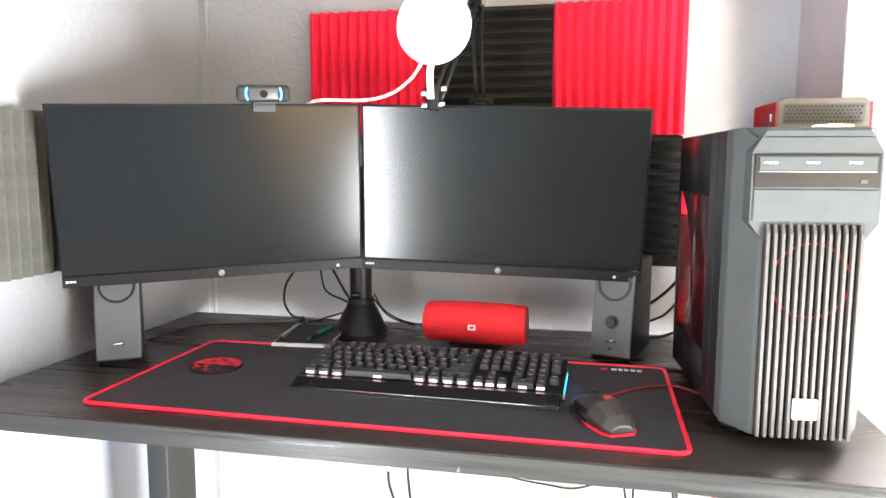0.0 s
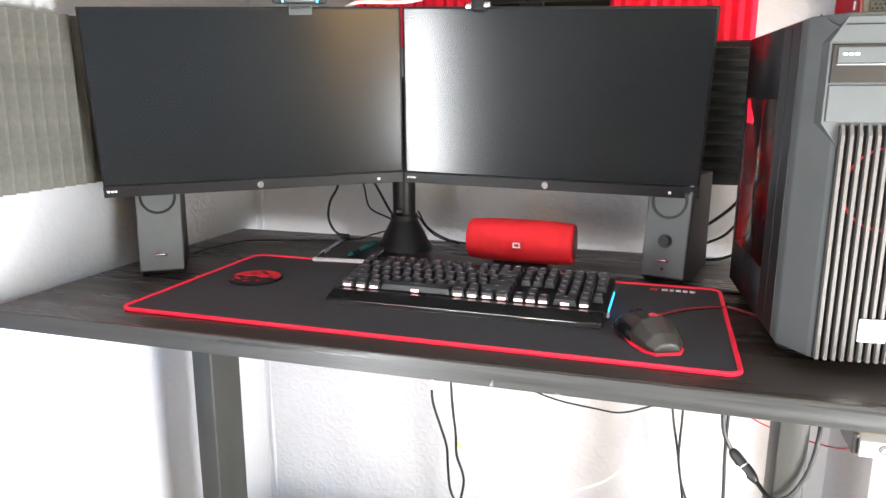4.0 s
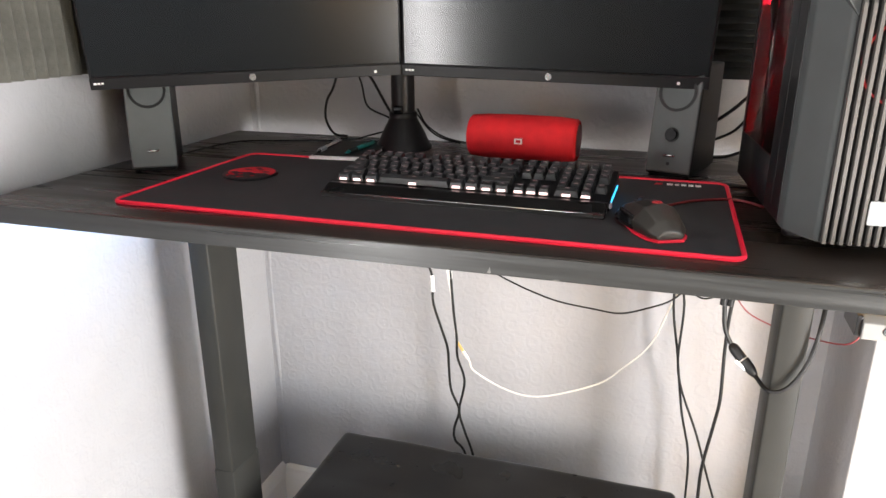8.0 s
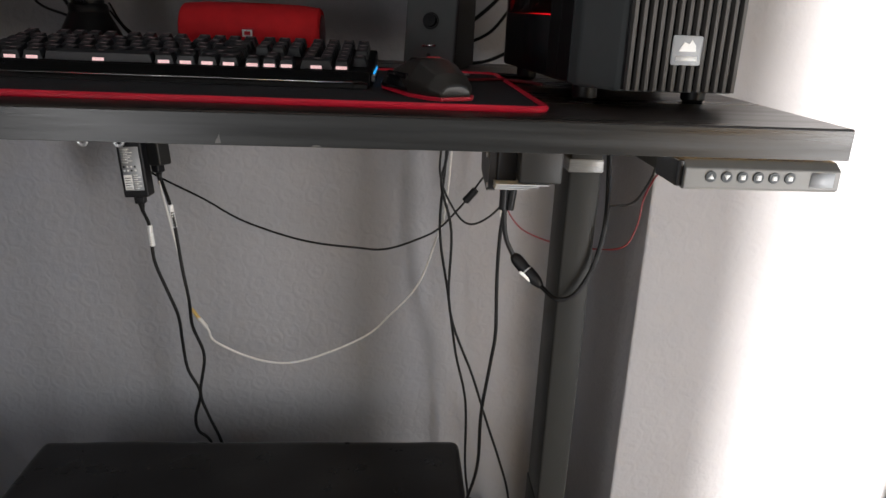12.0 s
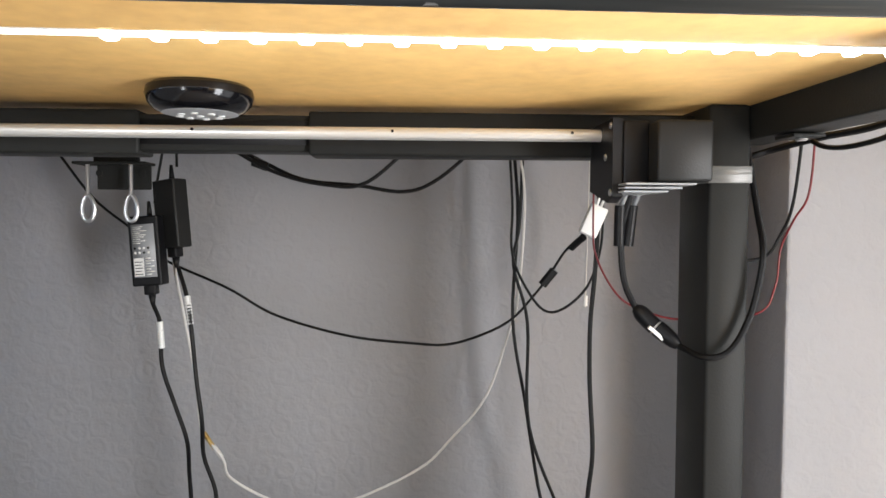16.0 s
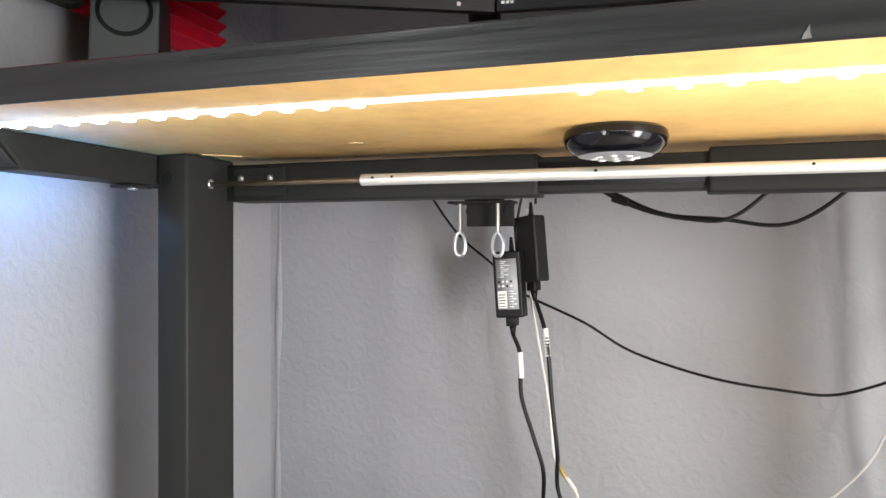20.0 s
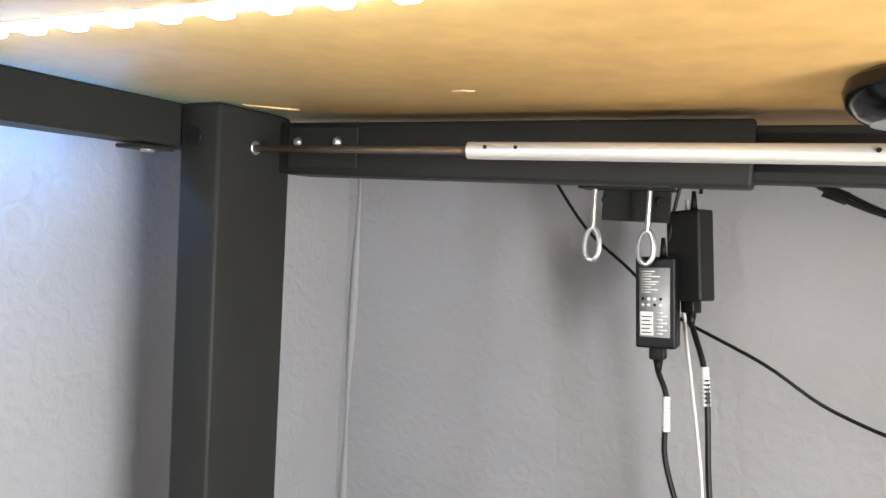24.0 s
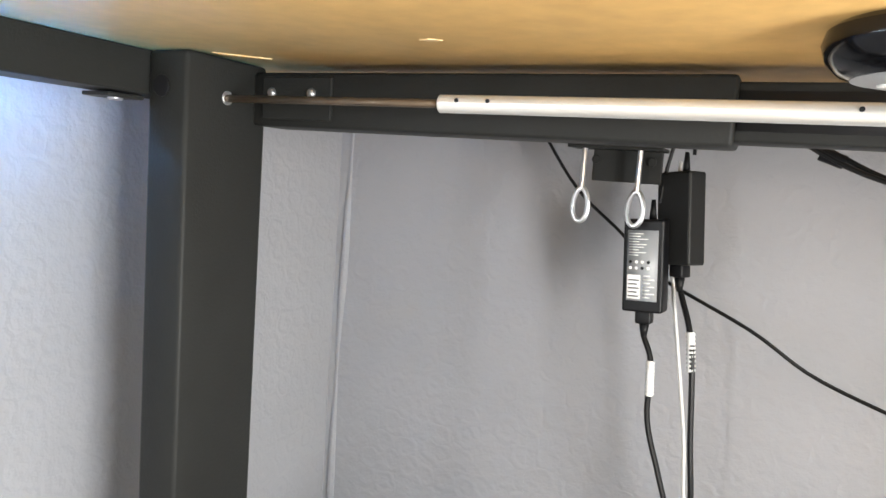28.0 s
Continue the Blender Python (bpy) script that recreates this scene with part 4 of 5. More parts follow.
for sx in (-1, 1):
    part("side_panel", box(sx * 0.0595 - 0.002, sx * 0.0595 + 0.002, -0.049, 0.05, 0.003, 0.037, 0.001), M["redmetal"], unit, "dark red side panel")
part("side_mark", box(-0.0622, -0.0612, -0.035, -0.029, 0.012, 0.022, 0.0004), M["white"], unit)
part("tag", prism([(-0.020, 0), (0.03, 0.001), (0.034, 0.005), (0.006, 0.006), (-0.018, 0.004)], 0.001, "y"), M["chrome"], unit, m=pose(0.004, -0.0535, 0.001))


# ---- acoustic foam ----
def foam(name, mat, m, upright, label):
    t = thing(name, label=label, category="acoustic panel", group="acoustic foam tiles")
    t.matrix_world = m
    n, size = 12, 0.29
    p = size / n
    turn = Matrix(((1, 0, 0, 0), (0, -1, 0, 0), (0, 0, 1, 0), (0, 0, 0, 1))) if upright else Matrix(((0, 0, 1, 0), (0, -1, 0, 0), (1, 0, 0, 0), (0, 0, 0, 1)))
    b = box(0, size, 0, 0.0185, 0, size)
    b.transform(turn)
    part("backing", b, mat, t, smooth=False)
    b = prism([(0.0004, 0.018), (p * 0.40, 0.034), (p * 0.5, 0.036), (p * 0.60, 0.034), (p - 0.0004, 0.018)], size, "z")
    b.transform(turn)
    first = part("ridge", b, mat, t, smooth=False)
    for k in range(1, n):
        again(first, pose(k * p, 0, 0) if upright else pose(0, 0, k * p))
    return t


foam("foam_tile", M["redfoam"], pose(-0.578, BACK, 1.618), True, "bright red ridged acoustic foam tile, ridges upright")
foam("foam_tile", M["blackfoam"], pose(-0.286, BACK, 1.618), False, "charcoal ridged acoustic foam tile, ridges level")
foam("foam_tile", M["redfoam"], pose(0.002, BACK, 1.618), True, "bright red ridged acoustic foam tile, ridges upright")
foam("foam_tile", M["blackfoam"], pose(0.000, BACK, 1.325), False, "charcoal ridged acoustic foam tile below a red one")
foam("foam_tile", M["greyfoam"], pose(LEFT, 1.072, 1.352, 0, 0, 90), True, "dusty grey ridged acoustic foam tile, ridges upright")
foam("foam_tile", M["redfoam"], pose(LEFT, 0.780, 1.352, 0, 0, 90), False, "bright red ridged acoustic foam tile, ridges level")
foam("foam_tile", M["redfoam"], pose(LEFT, 1.366, 1.352, 0, 0, 90), False, "bright red ridged foam tile in the corner")

# ---- lamps under the board ----
LEAN_ = 0.021  # the strip runs out of line with the board
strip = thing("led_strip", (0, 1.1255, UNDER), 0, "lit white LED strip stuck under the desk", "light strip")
# cover and coating emit, standing in for the diodes' spread glare
for name, x0, x1, half, low, mat, label in (("tape", -0.85, 0.395, 0.005, 0.0012, "white", ""), ("cover", -0.346, -0.184, 0.0028, 0.003, "striplit", "pale glowing stretch without diodes"),
                                            ("coating", -0.185, 0.385, 0.0048, 0.0026, "striplit", "clear coating, diode glow painted on as emission"), ("coating", -0.845, -0.3455, 0.0048, 0.0026, "striplit", "clear coating, diode glow painted on as emission")):
    b = box(x0, x1, -half, half, -low, -0.0012 if name != "tape" else 0, 0.0005)
    b.transform(Matrix(((1, 0, 0, 0), (LEAN_, 1, 0, 0), (0, 0, 1, 0), (0, 0, 0, 1))))
    part(name, b, M[mat], strip, label)
diode = None
for x in [-0.180 + 0.0318 * k for k in range(18)] + [-0.350 - 0.0300 * k for k in range(17)]:
    if diode is None:
        diode = part("diode", box(-0.0055, 0.0055, -0.0055, 0.0055, -0.0056, -0.0012, 0.0022), M["led"], strip, "lit white diode", m=pose(x, x * LEAN_, 0))
    else:
        again(diode, pose(x, x * LEAN_, 0))
# unseen stretch added along the desk's side behind its rail, lighting the wall blue
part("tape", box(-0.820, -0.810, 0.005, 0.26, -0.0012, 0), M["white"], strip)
cool = part("diode", box(-0.0045, 0.0045, -0.0055, 0.0055, -0.0052, -0.0012, 0.0018), M["ledhidden"], strip, "added blue diode, out of sight", m=pose(-0.815, 0.018, 0))
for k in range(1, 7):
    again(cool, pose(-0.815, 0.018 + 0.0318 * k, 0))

puck = thing("puck_light", (-0.176, 1.313, UNDER), 0, "gloss black stick-on push light under the desk, unlit", "push light")
part("shell", lathe([(0.043, 0), (0.047, -0.003), (0.0485, -0.009), (0.046, -0.017), (0.040, -0.023), (0.034, -0.0255)][::-1], 44), M["gloss"], puck)
part("lens", lathe([(0.001, -0.0275), (0.026, -0.0275), (0.0342, -0.0258), (0.034, -0.024)], 36), M["label"], puck, "pale lens")
for k in range(9):
    a = 2 * math.pi * k / 8
    r = 0.019 if k < 8 else 0.0
    part("diode", disc(0.0035, 0.0014, n=10), M["white"], puck, m=pose(r * math.cos(a), r * math.sin(a), -0.0287))

# ---- hook bracket and power bricks ----
hooks = thing("hook_bracket", (-0.41, 1.70, UNDER - 0.0025), 0, "black bracket with two bright screw eyes under the desk", "bracket")
part("plate", box(-0.052, 0.052, -0.02, 0.02, -0.043, -0.039, 0.001), M["steel"], hooks)
part("web", box(-0.030, 0.047, 0.012, 0.018, -0.078, -0.041, 0.001), M["steel"], hooks)
part("hanger", box(-0.03, 0.03, 0.0, 0.02, -0.041, 0.002, 0.001), M["steel"], hooks)
for x in (-0.026, 0.036):
    part("bolt", at_place(disc(0.005, 0.003, "y", 12), x, 0.009, -0.054), M["steel"], hooks)
for x in (-0.034, 0.027):
    ring = [(x + 0.0085 * math.sin(a) * (1.0 - 0.12 * math.cos(a)), -0.01, -0.106 + 0.0185 * math.cos(a)) for a in (2 * math.pi * k / 20 for k in range(20))]
    part("screw_eye", tube([(x, -0.01, -0.040), (x, -0.01, -0.085)] + ring[0:20] + ring[:1], 0.0030, 8, 3), M["zinc"], hooks, "bright steel screw eye")


def brick(m, label, faced):
    b = thing("power_brick", label=label, category="power adapter", group="power bricks")
    b.matrix_world = m
    part("case", box(-0.0225, 0.0225, -0.014, 0.014, -0.104, 0, 0.0028, 3), M["motor" if not faced else "black"], b)
    part("strain_relief", tube([(0.006, 0, -0.001), (0.006, 0.001, 0.022)], lambda t: 0.0045 - 0.0022 * t, 8), M["cable"], b)
    part("plug", box(-0.009, 0.009, -0.008, 0.008, -0.118, -0.103, 0.002), M["black"], b)
    part("plug_neck", tube([(0, 0, -0.117), (0, 0, -0.134)], lambda t: 0.0062 - 0.003 * t, 8), M["cable"], b)
    if faced:
        lab = part("rating_label", box(-0.0175, 0.0165, -0.0146, -0.0138, -0.091, -0.012), M["label"], b, "grey rating label with unreadable print")
        part("sticker", box(-0.0165, -0.002, -0.0151, -0.0145, -0.089, -0.062, 0.0002), M["paper"], lab)
        for k in range(5):
            part("print", box(-0.015, -0.0035 - 0.002 * (k % 2), -0.0154, -0.0150, -0.0865 + 0.0045 * k, -0.0852 + 0.0045 * k), M["grey"], lab)
        random.seed(7)
        for k in range(9):
            w = random.uniform(0.010, 0.027)
            part("print", box(-0.0155, -0.0155 + w, -0.01495, -0.01455, -0.0165 - 0.0030 * k, -0.0153 - 0.0030 * k), M["white"], lab)
        for k in range(8):
            part("mark", at_place(disc(0.0019, 0.0004, "y", 10), -0.0135 + 0.0066 * (k % 4), -0.01495, -0.0475 - 0.0068 * (k // 4)), M["white" if k % 3 else "slot"], lab)
        for k in range(7):
            part("print", box(0.001, 0.0085 + 0.005 * (k % 2), -0.01495, -0.01455, -0.0875 + 0.0040 * k, -0.0860 + 0.0040 * k), M["white"], lab)
    return b


brick(pose(-0.3745, 1.722, 1.032, 0, -4, -4), "black power brick with a rating label, hanging by its lead", True)
brick(pose(-0.3460, 1.742, 1.087, 0, -6, -30), "black power brick seen edge-on, hanging by its lead", False)


# ---- cables ----
def cable(points, r, mat, label, name="cable", category="cable"):
    c = thing(name, points[0], 0, label, category)
    o = Vector(points[0])
    part("cord", tube([Vector(p) - o for p in points], r, 8, 6), mat, c)
    return c, o


def band(c, o, a, b, r, mat, label=""):
    a, b = Vector(a) - o, Vector(b) - o
    ob = part("sleeve", tube([a, b], r, 10), mat, c, label)
    if "ribbed" in label:
        for k in range(9):
            mid, d = a.lerp(b, (k + 0.5) / 9), (b - a) / 36
            part("rib", tube([mid - d, mid + d], r + 0.0009, 10), mat, ob)


c, o = cable([(-0.54, 1.78, 1.148), (-0.476, 1.78, 1.061), (-0.414, 1.78, 1.009), (-0.367, 1.765, 0.967), (-0.257, 1.73, 0.923), (-0.184, 1.73, 0.881), (-0.073, 1.71, 0.852), (0.025, 1.71, 0.84), (0.079, 1.71, 0.838), (0.135, 1.73, 0.85), (0.18, 1.73, 0.874), (0.22, 1.75, 0.911), (0.24, 1.75, 0.937), (0.261, 1.72, 0.981), (0.28, 1.695, 1.0)], 0.0021, M["cable"], "thin black cable sagging across the wall")
band(c, o, (0.231, 1.75, 0.925), (0.249, 1.745, 0.949), 0.0075, M["black"], "black ferrite bead")
band(c, o, (0.268, 1.715, 0.985), (0.282, 1.693, 1.003), 0.0055, M["black"])
c, o = cable([(-0.3655, 1.722, 0.90), (-0.353, 1.716, 0.869), (-0.351, 1.716, 0.806), (-0.332, 1.716, 0.744), (-0.317, 1.72, 0.690), (-0.3215, 1.745, 0.625), (-0.317, 1.75, 0.56), (-0.296, 1.75, 0.506), (-0.309, 1.75, 0.45), (-0.305, 1.75, 0.415), (-0.276, 1.75, 0.372), (-0.24, 1.76, 0.16), (-0.20, 1.78, 0.006)], 0.0033, M["cable"], "black mains lead with a white ribbed sleeve")
band(c, o, (-0.3538, 1.716, 0.874), (-0.3513, 1.716, 0.834), 0.0041, M["white"], "white ribbed sleeve")
c, o = cable([(-0.334, 1.742, 0.955), (-0.313, 1.722, 0.896), (-0.303, 1.722, 0.788), (-0.296, 1.725, 0.72), (-0.298, 1.74, 0.66), (-0.281, 1.745, 0.593), (-0.294, 1.745, 0.509), (-0.281, 1.745, 0.455), (-0.253, 1.745, 0.369), (-0.22, 1.76, 0.15), (-0.18, 1.78, 0.006)], 0.0033, M["cable"], "black mains lead crossing another below")
band(c, o, (-0.3157, 1.724, 0.912), (-0.3105, 1.722, 0.868), 0.0041, M["white"], "white ribbed sleeve")
c, o = cable([(-0.352, 1.765, 1.10), (-0.346, 1.755, 0.975), (-0.331, 1.755, 0.883), (-0.314, 1.755, 0.781), (-0.305, 1.75, 0.706), (-0.290, 1.742, 0.683), (-0.268, 1.738, 0.655), (-0.262, 1.76, 0.618), (-0.204, 1.78, 0.574), (-0.136, 1.78, 0.559), (-0.068, 1.78, 0.572), (0.037, 1.78, 0.621), (0.087, 1.78, 0.668), (0.146, 1.78, 0.74), (0.180, 1.765, 0.847), (0.193, 1.76, 0.897), (0.200, 1.74, 1.049), (0.19, 1.74, UNDER - 0.0005)], 0.0022, M["clearcable"], "clear white cable hanging in a wide loop")
band(c, o, (-0.299, 1.745, 0.696), (-0.282, 1.741, 0.672), 0.0036, M["brass"], "gold plug joint")
band(c, o, (-0.284, 1.7415, 0.676), (-0.270, 1.739, 0.658), 0.0040, M["clearcable"])
cable([(0.174, 1.735, UNDER - 0.0005), (0.18, 1.735, 1.049), (0.179, 1.735, 0.985), (0.193, 1.735, 0.939), (0.226, 1.735, 0.89), (0.258, 1.735, 0.887), (0.299, 1.735, 0.923), (0.316, 1.72, 0.987), (0.312, 1.70, 1.06), (0.30, 1.66, UNDER - 0.0005)], 0.0021, M["cable"], "thin black cable hanging in a short loop")
cable([(0.197, 1.74, UNDER - 0.0005), (0.192, 1.74, 1.022), (0.183, 1.74, 0.957), (0.206, 1.74, 0.866), (0.210, 1.74, 0.701), (0.264, 1.74, 0.552), (0.297, 1.74, 0.451), (0.333, 1.74, 0.346), (0.358, 1.74, 0.258), (0.38, 1.74, 0.10), (0.39, 1.73, 0.004)], 0.0027, M["cable"], "thin black cable dropping to the floor")
cable([(0.183, 1.75, UNDER - 0.0005), (0.191, 1.75, 1.031), (0.184, 1.75, 0.871), (0.205, 1.75, 0.737), (0.227, 1.75, 0.601), (0.253, 1.75, 0.486), (0.260, 1.75, 0.33), (0.272, 1.76, 0.24)], 0.0027, M["cable"], "thin black cable dropping to the power strip")
c, o = cable([(0.308, 1.69, UNDER - 0.0005), (0.300, 1.69, 0.963), (0.293, 1.69, 0.874), (0.293, 1.69, 0.786), (0.296, 1.68, 0.683), (0.290, 1.68, 0.616), (0.278, 1.68, 0.503), (0.280, 1.70, 0.364), (0.268, 1.74, 0.25)], 0.0036, M["cable"], "black mains lead dropping to the power strip")
cable([(0.312, 1.775, UNDER - 0.0005), (0.309, 1.775, 0.98), (0.307, 1.775, 0.886)], 0.0008, M["clearcable"], "thin pale cable with a small white plug end")
c, o = cable([(0.3075, 1.774, 0.905), (0.307, 1.774, 0.896), (0.307, 1.774, 0.888)], 0.0034, M["white"], "small white plug hanging on a thin cable", "cable_plug", "plug")

clip = thing("adapter_box", (0.290, 1.665, 1.03), 0, "small white plastic adapter hanging among cables", "adapter")
part("case", box(-0.013, 0.013, -0.007, 0.007, -0.026, 0.020, 0.002), M["white"], clip, m=pose(0, 0, 0, 0, 24))
part("lead", tube([(0.010, 0, 0.018), (0.020, 0.0, 0.05), (0.022, 0, 0.119)], 0.002, 8), M["white"], clip)
part("lead", tube([(0.004, 0, 0.019), (0.012, 0.004, 0.05), (0.016, 0.004, 0.119)], 0.002, 8), M["white"], clip)

lead = thing("power_lead", (0.26, 1.42, 1.062), 0, "black mains lead with an inline connector, looped by the leg", "cable")
lo = Vector((0.26, 1.42, 1.062))
part("cord", tube([Vector(p) - lo for p in ((0.262, 1.41, 1.064), (0.255, 1.42, 1.02), (0.255, 1.42, 0.985), (0.260, 1.42, 0.955), (0.273, 1.42, 0.928))], 0.0036, 8), M["cable"], lead)
part("cord", tube([Vector(p) - lo for p in ((0.311, 1.395, 0.892), (0.328, 1.362, 0.885), (0.352, 1.358, 0.893), (0.371, 1.358, 0.925), (0.381, 1.358, 0.962), (0.386, 1.36, 0.999), (0.394, 1.39, 1.04), (0.396, 1.42, 1.112))], 0.0036, 8), M["cable"], lead)
plugs = part("connector", tube([Vector(p) - lo for p in ((0.271, 1.421, 0.930), (0.276, 1.418, 0.926), (0.288, 1.412, 0.913), (0.291, 1.41, 0.910))], lambda t: 0.005 + 0.0045 * min(1, 2.5 * t), 10, 4), M["black"], lead)
part("socket", tube([Vector(p) - lo for p in ((0.293, 1.409, 0.909), (0.305, 1.40, 0.898), (0.312, 1.395, 0.891))], lambda t: 0.0098 - 0.005 * t * t, 10, 4), M["black"], lead)
part("joint", tube([Vector(p) - lo for p in ((0.287, 1.412, 0.914), (0.295, 1.408, 0.907))], 0.0078, 10), M["white"], lead, "white joint between plug and socket")
part("joint_tab", box(-0.0022, 0.0022, -0.002, 0.002, -0.011, 0.011, 0.001), M["white"], lead, m=Matrix.Translation(Vector((0.288, 1.399, 0.905)) - lo) @ pose(0, 0, 0, 0, -50, 0))
for dx in (-0.006, 0.008):
    part("moulded_plug", tube([Vector((0.258 + dx, 1.418, 1.045)) - lo, Vector((0.256 + dx * 0.7, 1.42, 1.0)) - lo], 0.0062, 10), M["black"], lead)
    part("tail", tube([Vector((0.258 + dx, 1.418, 1.043)) - lo, Vector((0.262 + dx, 1.40, 1.064)) - lo], 0.0028, 8), M["silverbox"], lead)

cable([(0.273, 1.6, UNDER - 0.0005), (0.271, 1.6, 1.017), (0.277, 1.6, 0.976), (0.3, 1.6, 0.933), (0.329, 1.6, 0.909), (0.39, 1.59, 0.892), (0.466, 1.53, 0.907), (0.492, 1.53, 0.943), (0.498, 1.53, 0.992), (0.498, 1.5, 1.03), (0.505, 1.48, 1.064), (0.506, 1.47, UNDER - 0.0005)], 0.0014, M["redcable"], "thin dark red cable looped behind the leg")
cable([(0.445, 1.545, 0.975), (0.485, 1.545, 0.981), (0.503, 1.54, 1.01), (0.508, 1.52, 1.053), (0.508, 1.50, UNDER - 0.0005)], 0.0021, M["cable"], "thin black cable beside the leg")
cable([(0.390, 1.46, 1.095), (0.409, 1.44, 1.102), (0.432, 1.42, 1.110), (0.446, 1.36, 1.116), (0.470, 1.30, 1.122), (0.490, 1.20, 1.1445)], 0.0040, M["cable"], "thick black cable along the side rail")
cable([(0.480, 1.02 + 0.09, 1.1445), (0.44, 1.15, 1.125), (0.425, 1.24, 1.10), (0.42, 1.32, 1.103), (0.425, 1.38, 1.1445)], 0.0026, M["cable"], "black cable from the hand control")
cable([(-0.275, 1.70, UNDER - 0.0005), (-0.183, 1.70, 1.099), (-0.103, 1.70, 1.079), (-0.042, 1.70, 1.084), (0.035, 1.70, UNDER - 0.0005)], 0.0028, M["cable"], "black cable sagging behind the crossbeam")
c, o = cable([(-0.270, 1.71, UNDER - 0.0005), (-0.2, 1.71, 1.114), (-0.138, 1.71, 1.087), (-0.059, 1.71, 1.079), (0.012, 1.71, 1.07), (0.064, 1.71, 1.09), (0.135, 1.71, UNDER - 0.0005)], 0.0028, M["cable"], "black cable sagging behind the crossbeam")
band(c, o, (-0.212, 1.705, 1.113), (-0.190, 1.705, 1.105), 0.007, M["black"], "black cable tie")
cable([(-0.3655, 1.735, 1.051), (-0.362, 1.74, 1.09), (-0.35, 1.74, UNDER - 0.0005)], 0.0021, M["cable"], "thin black lead into a power brick")
cable([(-0.335, 1.745, 1.107), (-0.335, 1.745, UNDER - 0.0005)], 0.0021, M["cable"], "thin black lead into a power brick")

# on the desk top
Zc = TOP + 0.0025
cable([(-0.80, 1.47, Zc), (-0.79, 1.56, Zc), (-0.7675, 1.62, Zc), (-0.70, 1.648, Zc), (-0.642, 1.668, Zc), (-0.544, 1.703, Zc), (-0.505, 1.745, 1.190), (-0.47, 1.765, 1.197), (-0.42, 1.768, 1.190)], 0.0019, M["cable"], "thin black cable lying on the desk")
cable([(-0.57, 1.72, 1.34), (-0.592, 1.735, 1.295), (-0.613, 1.74, 1.263), (-0.618, 1.74, 1.222), (-0.601, 1.745, 1.188), (-0.57, 1.75, Zc)], 0.0030, M["cable"], "black cable curving down behind a monitor")
cable([(-0.52, 1.70, 1.34), (-0.516, 1.72, 1.306), (-0.503, 1.72, 1.257), (-0.452, 1.71, 1.237), (-0.42, 1.69, 1.225)], 0.0022, M["cable"], "thin black cable to the monitor arm")
cable([(-0.49, 1.68, 1.34), (-0.479, 1.70, 1.313), (-0.443, 1.695, 1.256), (-0.42, 1.69, 1.235)], 0.0030, M["cable"], "black cable to the monitor arm")
for k in range(2):
    cable([(-0.375, 1.69, 1.26 - 0.012 * k), (-0.36 + 0.004 * k, 1.71, 1.222 - 0.008 * k), (-0.320 - 0.012 * k, 1.72, 1.196), (-0.262 - 0.03 * k, 1.735, Zc)], 0.0018, M["cable"], "black cable running down from the monitor arm")
cable([(0.19, 1.68, 1.24), (0.22, 1.74, 1.25), (0.251, 1.74, 1.275), (0.275, 1.74, 1.30), (0.30, 1.72, 1.34)], 0.0034, M["cable"], "black cable between speaker and tower")
cable([(0.19, 1.68, 1.215), (0.221, 1.72, 1.219), (0.257, 1.72, 1.238), (0.284, 1.72, 1.271), (0.30, 1.70, 1.30)], 0.0028, M["cable"], "black cable between speaker and tower")
cable([(0.16, 1.70, Zc), (0.213, 1.73, Zc), (0.25, 1.73, Zc + 0.004), (0.283, 1.73, 1.2), (0.31, 1.70, 1.22)], 0.0030, M["cable"], "black cable lying behind the speaker")
cable([(0.112, 1.266, TOP + 0.012), (0.127, 1.292, TOP + 0.008), (0.153, 1.322, TOP + 0.007), (0.188, 1.360, TOP + 0.0062), (0.239, 1.385, TOP + 0.0055), (0.268, 1.375, TOP + 0.004), (0.282, 1.361, TOP + 0.003)], 0.0020, M["redcable"], "thin braided red mouse cable")
cable([(0.02, 1.45, TOP + 0.008), (0.056, 1.497, TOP + 0.006), (0.1, 1.502, TOP + 0.004), (0.158, 1.503, TOP + 0.0026), (0.223, 1.502, TOP + 0.0026), (0.275, 1.492, TOP + 0.0026)], 0.0026, M["cable"], "black keyboard cable along the mat's edge")
cable([(-0.200, 1.462, 1.748), (-0.211, 1.462, 1.728), (-0.229, 1.464, 1.705), (-0.267, 1.475, 1.682), (-0.322, 1.485, 1.671), (-0.40, 1.46, 1.670), (-0.434, 1.47, 1.664)], 0.0030, M["clearcable"], "pale pink-white microphone cable resting on a monitor")

# ---- under the desk, on the floor ----
otto = thing("storage_ottoman", (-0.165, 1.457, 0), 0, "black faux-leather storage ottoman with a sagging padded lid", "ottoman")


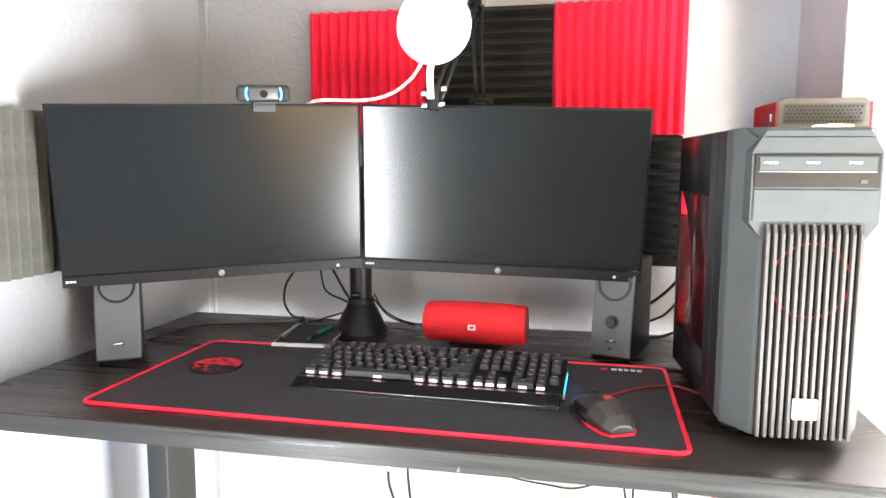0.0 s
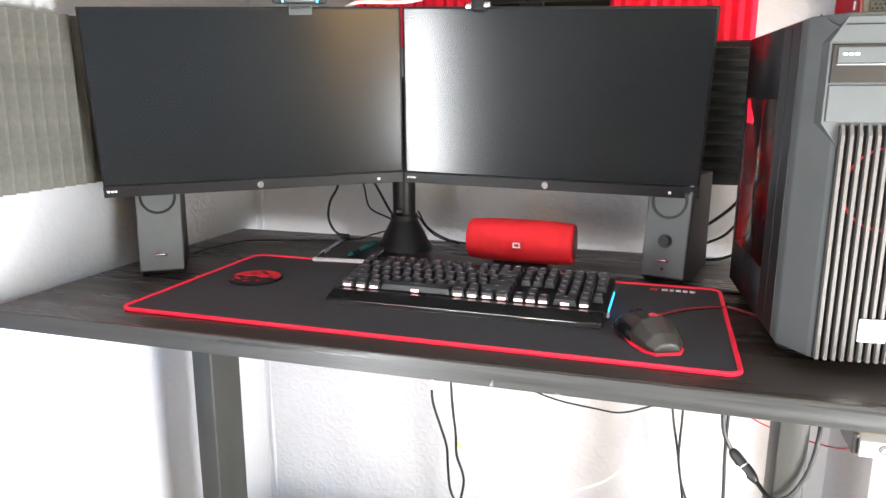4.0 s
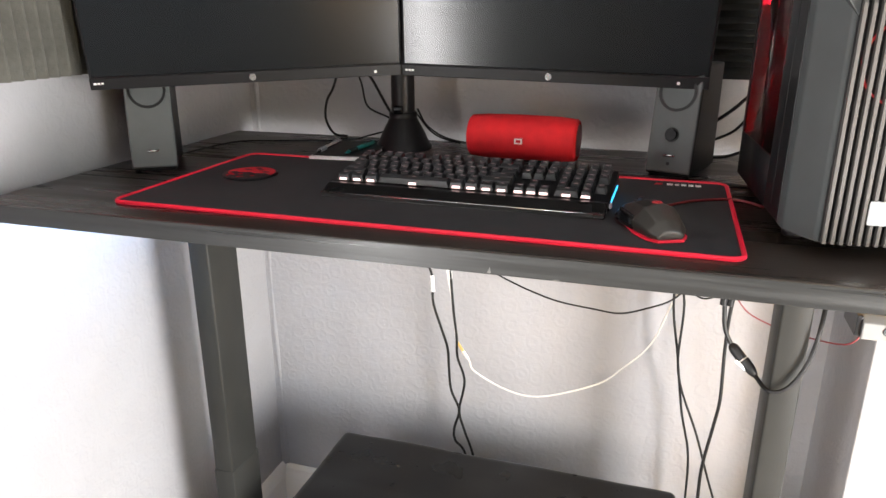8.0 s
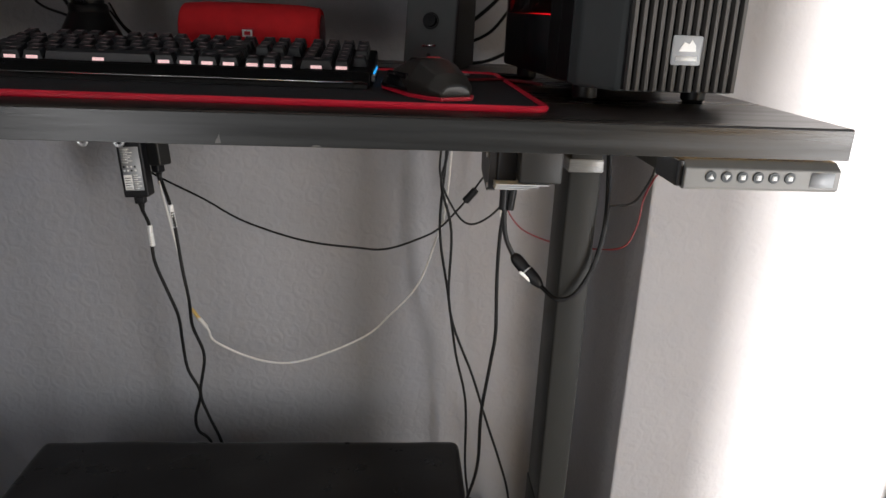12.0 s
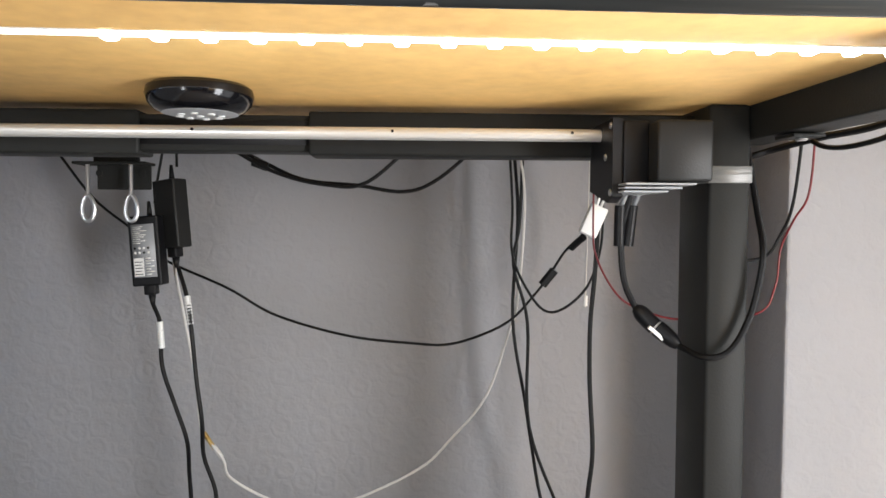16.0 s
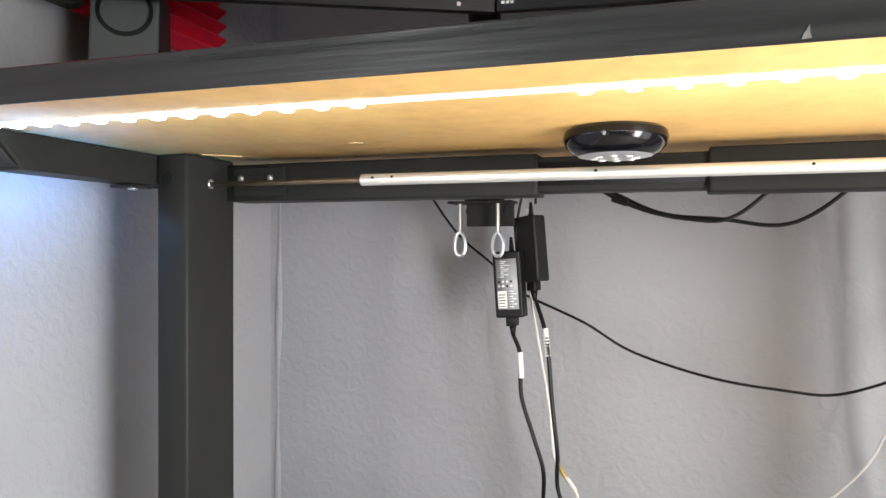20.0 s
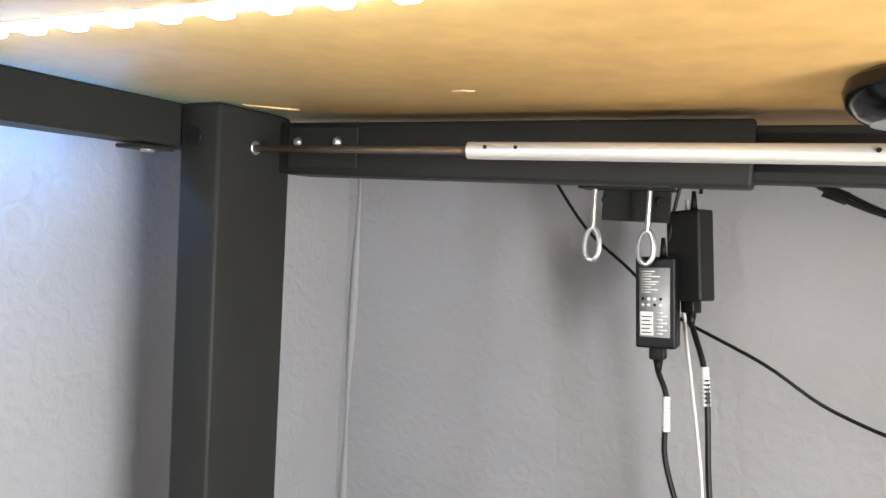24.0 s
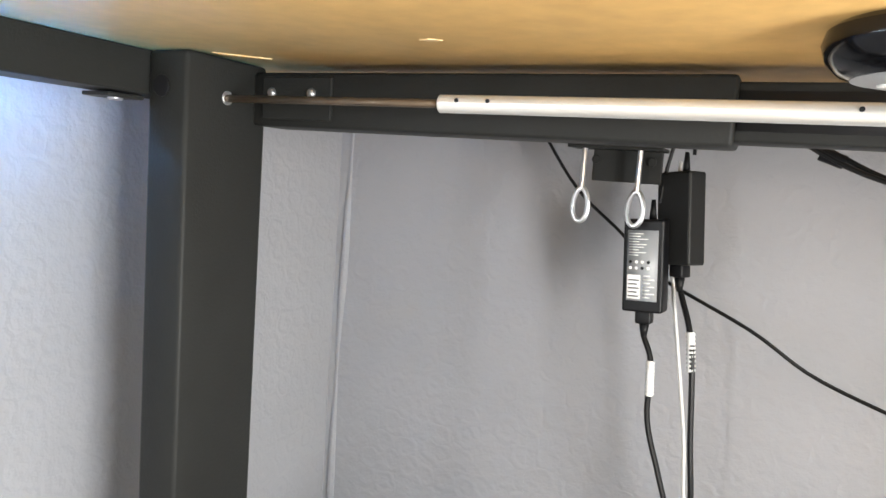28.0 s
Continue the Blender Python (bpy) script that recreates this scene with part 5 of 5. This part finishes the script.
def cushion(hx, hy, z0, z1):
    b = bmesh.new()
    bmesh.ops.create_cube(b, size=2)
    bmesh.ops.subdivide_edges(b, edges=list(b.edges), cuts=56, use_grid_fill=True)
    along = [e for e in b.edges if abs(e.verts[0].co.x - e.verts[1].co.x) > 1e-5]
    bmesh.ops.subdivide_edges(b, edges=along, cuts=2)
    r, half = 0.016, Vector((hx, hy, (z1 - z0) / 2))
    for v in b.verts:
        q = Vector([c * h for c, h in zip(v.co, half)])
        core = Vector([max(-h + r, min(h - r, c)) for c, h in zip(q, half)])
        d = q - core
        v.co = core + (d.normalized() * r if d.length > 1e-6 else d) + Vector((0, 0, (z0 + z1) / 2))
    for v in b.verts:
        p = v.co
        n1 = noise.noise(Vector((p.x * 9, p.y * 9, p.z * 9)))
        n2 = noise.noise(Vector((p.x * 30, p.y * 14, p.z * 30 + 5)))
        rim_ = max(0.0, min(1.0, (hy - abs(p.y)) / hy)) * max(0.0, min(1.0, (hx - abs(p.x)) / hx * 2))
        if p.z > (z0 + z1) / 2:
            p.z += 0.004 * n1 - 0.006 * rim_
        if p.y < -hy * 0.86:
            up = (p.z - z0) / (z1 - z0)
            fold = sum(s * math.exp(-((p.x - c - 0.5 * w * (1 - up)) / (w * (1.7 - 0.7 * up))) ** 2) for c, w, s in ((-0.29, 0.020, 0.8), (-0.17, 0.014, 1.0), (-0.10, 0.022, 1.3), (0.035, 0.020, 1.6), (0.075, 0.012, -0.7), (0.24, 0.03, 0.6), (-0.23, 0.012, -0.7)))
            p.y -= 0.002 * n2 + 0.007 * n1 + 0.008 * fold * up + 0.0035 * math.exp(-((up - 0.84) / 0.07) ** 2)
            p.z += 0.007 * fold * up - 0.007 * n1
    return b


part("lid", cushion(0.396, 0.184, 0.375, 0.468), M["leather"], otto, "padded lid with creased edges")
part("base", box(-0.388, 0.388, -0.176, 0.176, 0.002, 0.366, 0.006), M["leather"], otto)
# near-black block that darkens the gap under the lid like shade
part("gap_shade", box(-0.380, 0.380, -0.168, 0.168, 0.36, 0.38), M["slot"], otto)
part("side_loop", tube([(-0.392, -0.15, 0.42), (-0.412, -0.14, 0.41), (-0.414, -0.12, 0.395), (-0.394, -0.11, 0.385)], 0.006, 8), M["leather"], otto)
part("seam", tube([(-0.385, -0.1895, 0.452), (-0.1, -0.1905, 0.450), (0.2, -0.1900, 0.449), (0.385, -0.1895, 0.451)], 0.0014, 6), M["leather"], otto)
part("seam", tube([(-0.10, -0.189, 0.385), (-0.098, -0.1905, 0.45)], 0.0012, 6), M["leather"], otto)

strip2 = thing("power_strip", (0.335, 1.79, 0), 0, "black power strip with several plugs leaning on the skirting", "power strip")
part("bar", box(-0.10, 0.10, -0.012, 0.012, -0.020, 0.020, 0.004), M["black"], strip2, m=pose(0, 0, 0.112, -6, 42, 0))
for k, (x, z) in enumerate(((-0.062, 0.212), (-0.030, 0.196), (0.004, 0.176), (0.022, 0.160))):
    p_ = part("plug", at_place(lathe([(0.008, 0), (0.015, 0.006), (0.016, 0.022), (0.012, 0.026)], 14, "y"), x, -0.040, z), M["black"], strip2)
    part("plug_lead", tube([(x, -0.035, z), (x + 0.01, -0.055, z - 0.05), (x + 0.02 * (k - 1), -0.06, 0.05), (x + 0.03, -0.05, 0.004)], 0.003, 8), M["cable"], p_)
part("lead", tube([(-0.07, -0.03, 0.20), (-0.02, -0.06, 0.235), (0.03, -0.06, 0.21), (0.06, -0.05, 0.15), (0.05, -0.05, 0.08), (0.0, -0.06, 0.03), (-0.04, -0.06, 0.004)], 0.0032, 8), M["cable"], strip2)
part("lead", tube([(-0.05, -0.05, 0.16), (-0.045, -0.06, 0.10), (-0.03, -0.055, 0.05), (-0.05, -0.05, 0.004)], 0.0032, 8), M["cable"], strip2)

# wallpaper joints
for x in (-0.535, -0.018):
    s_ = part("wallpaper_joint", box(x - 0.0008, x + 0.0008, BACK - 0.00012, BACK + 0.001, 0.162, HIGH - 0.001), M["wall"], bpy.data.objects["wall_north"], smooth=False)
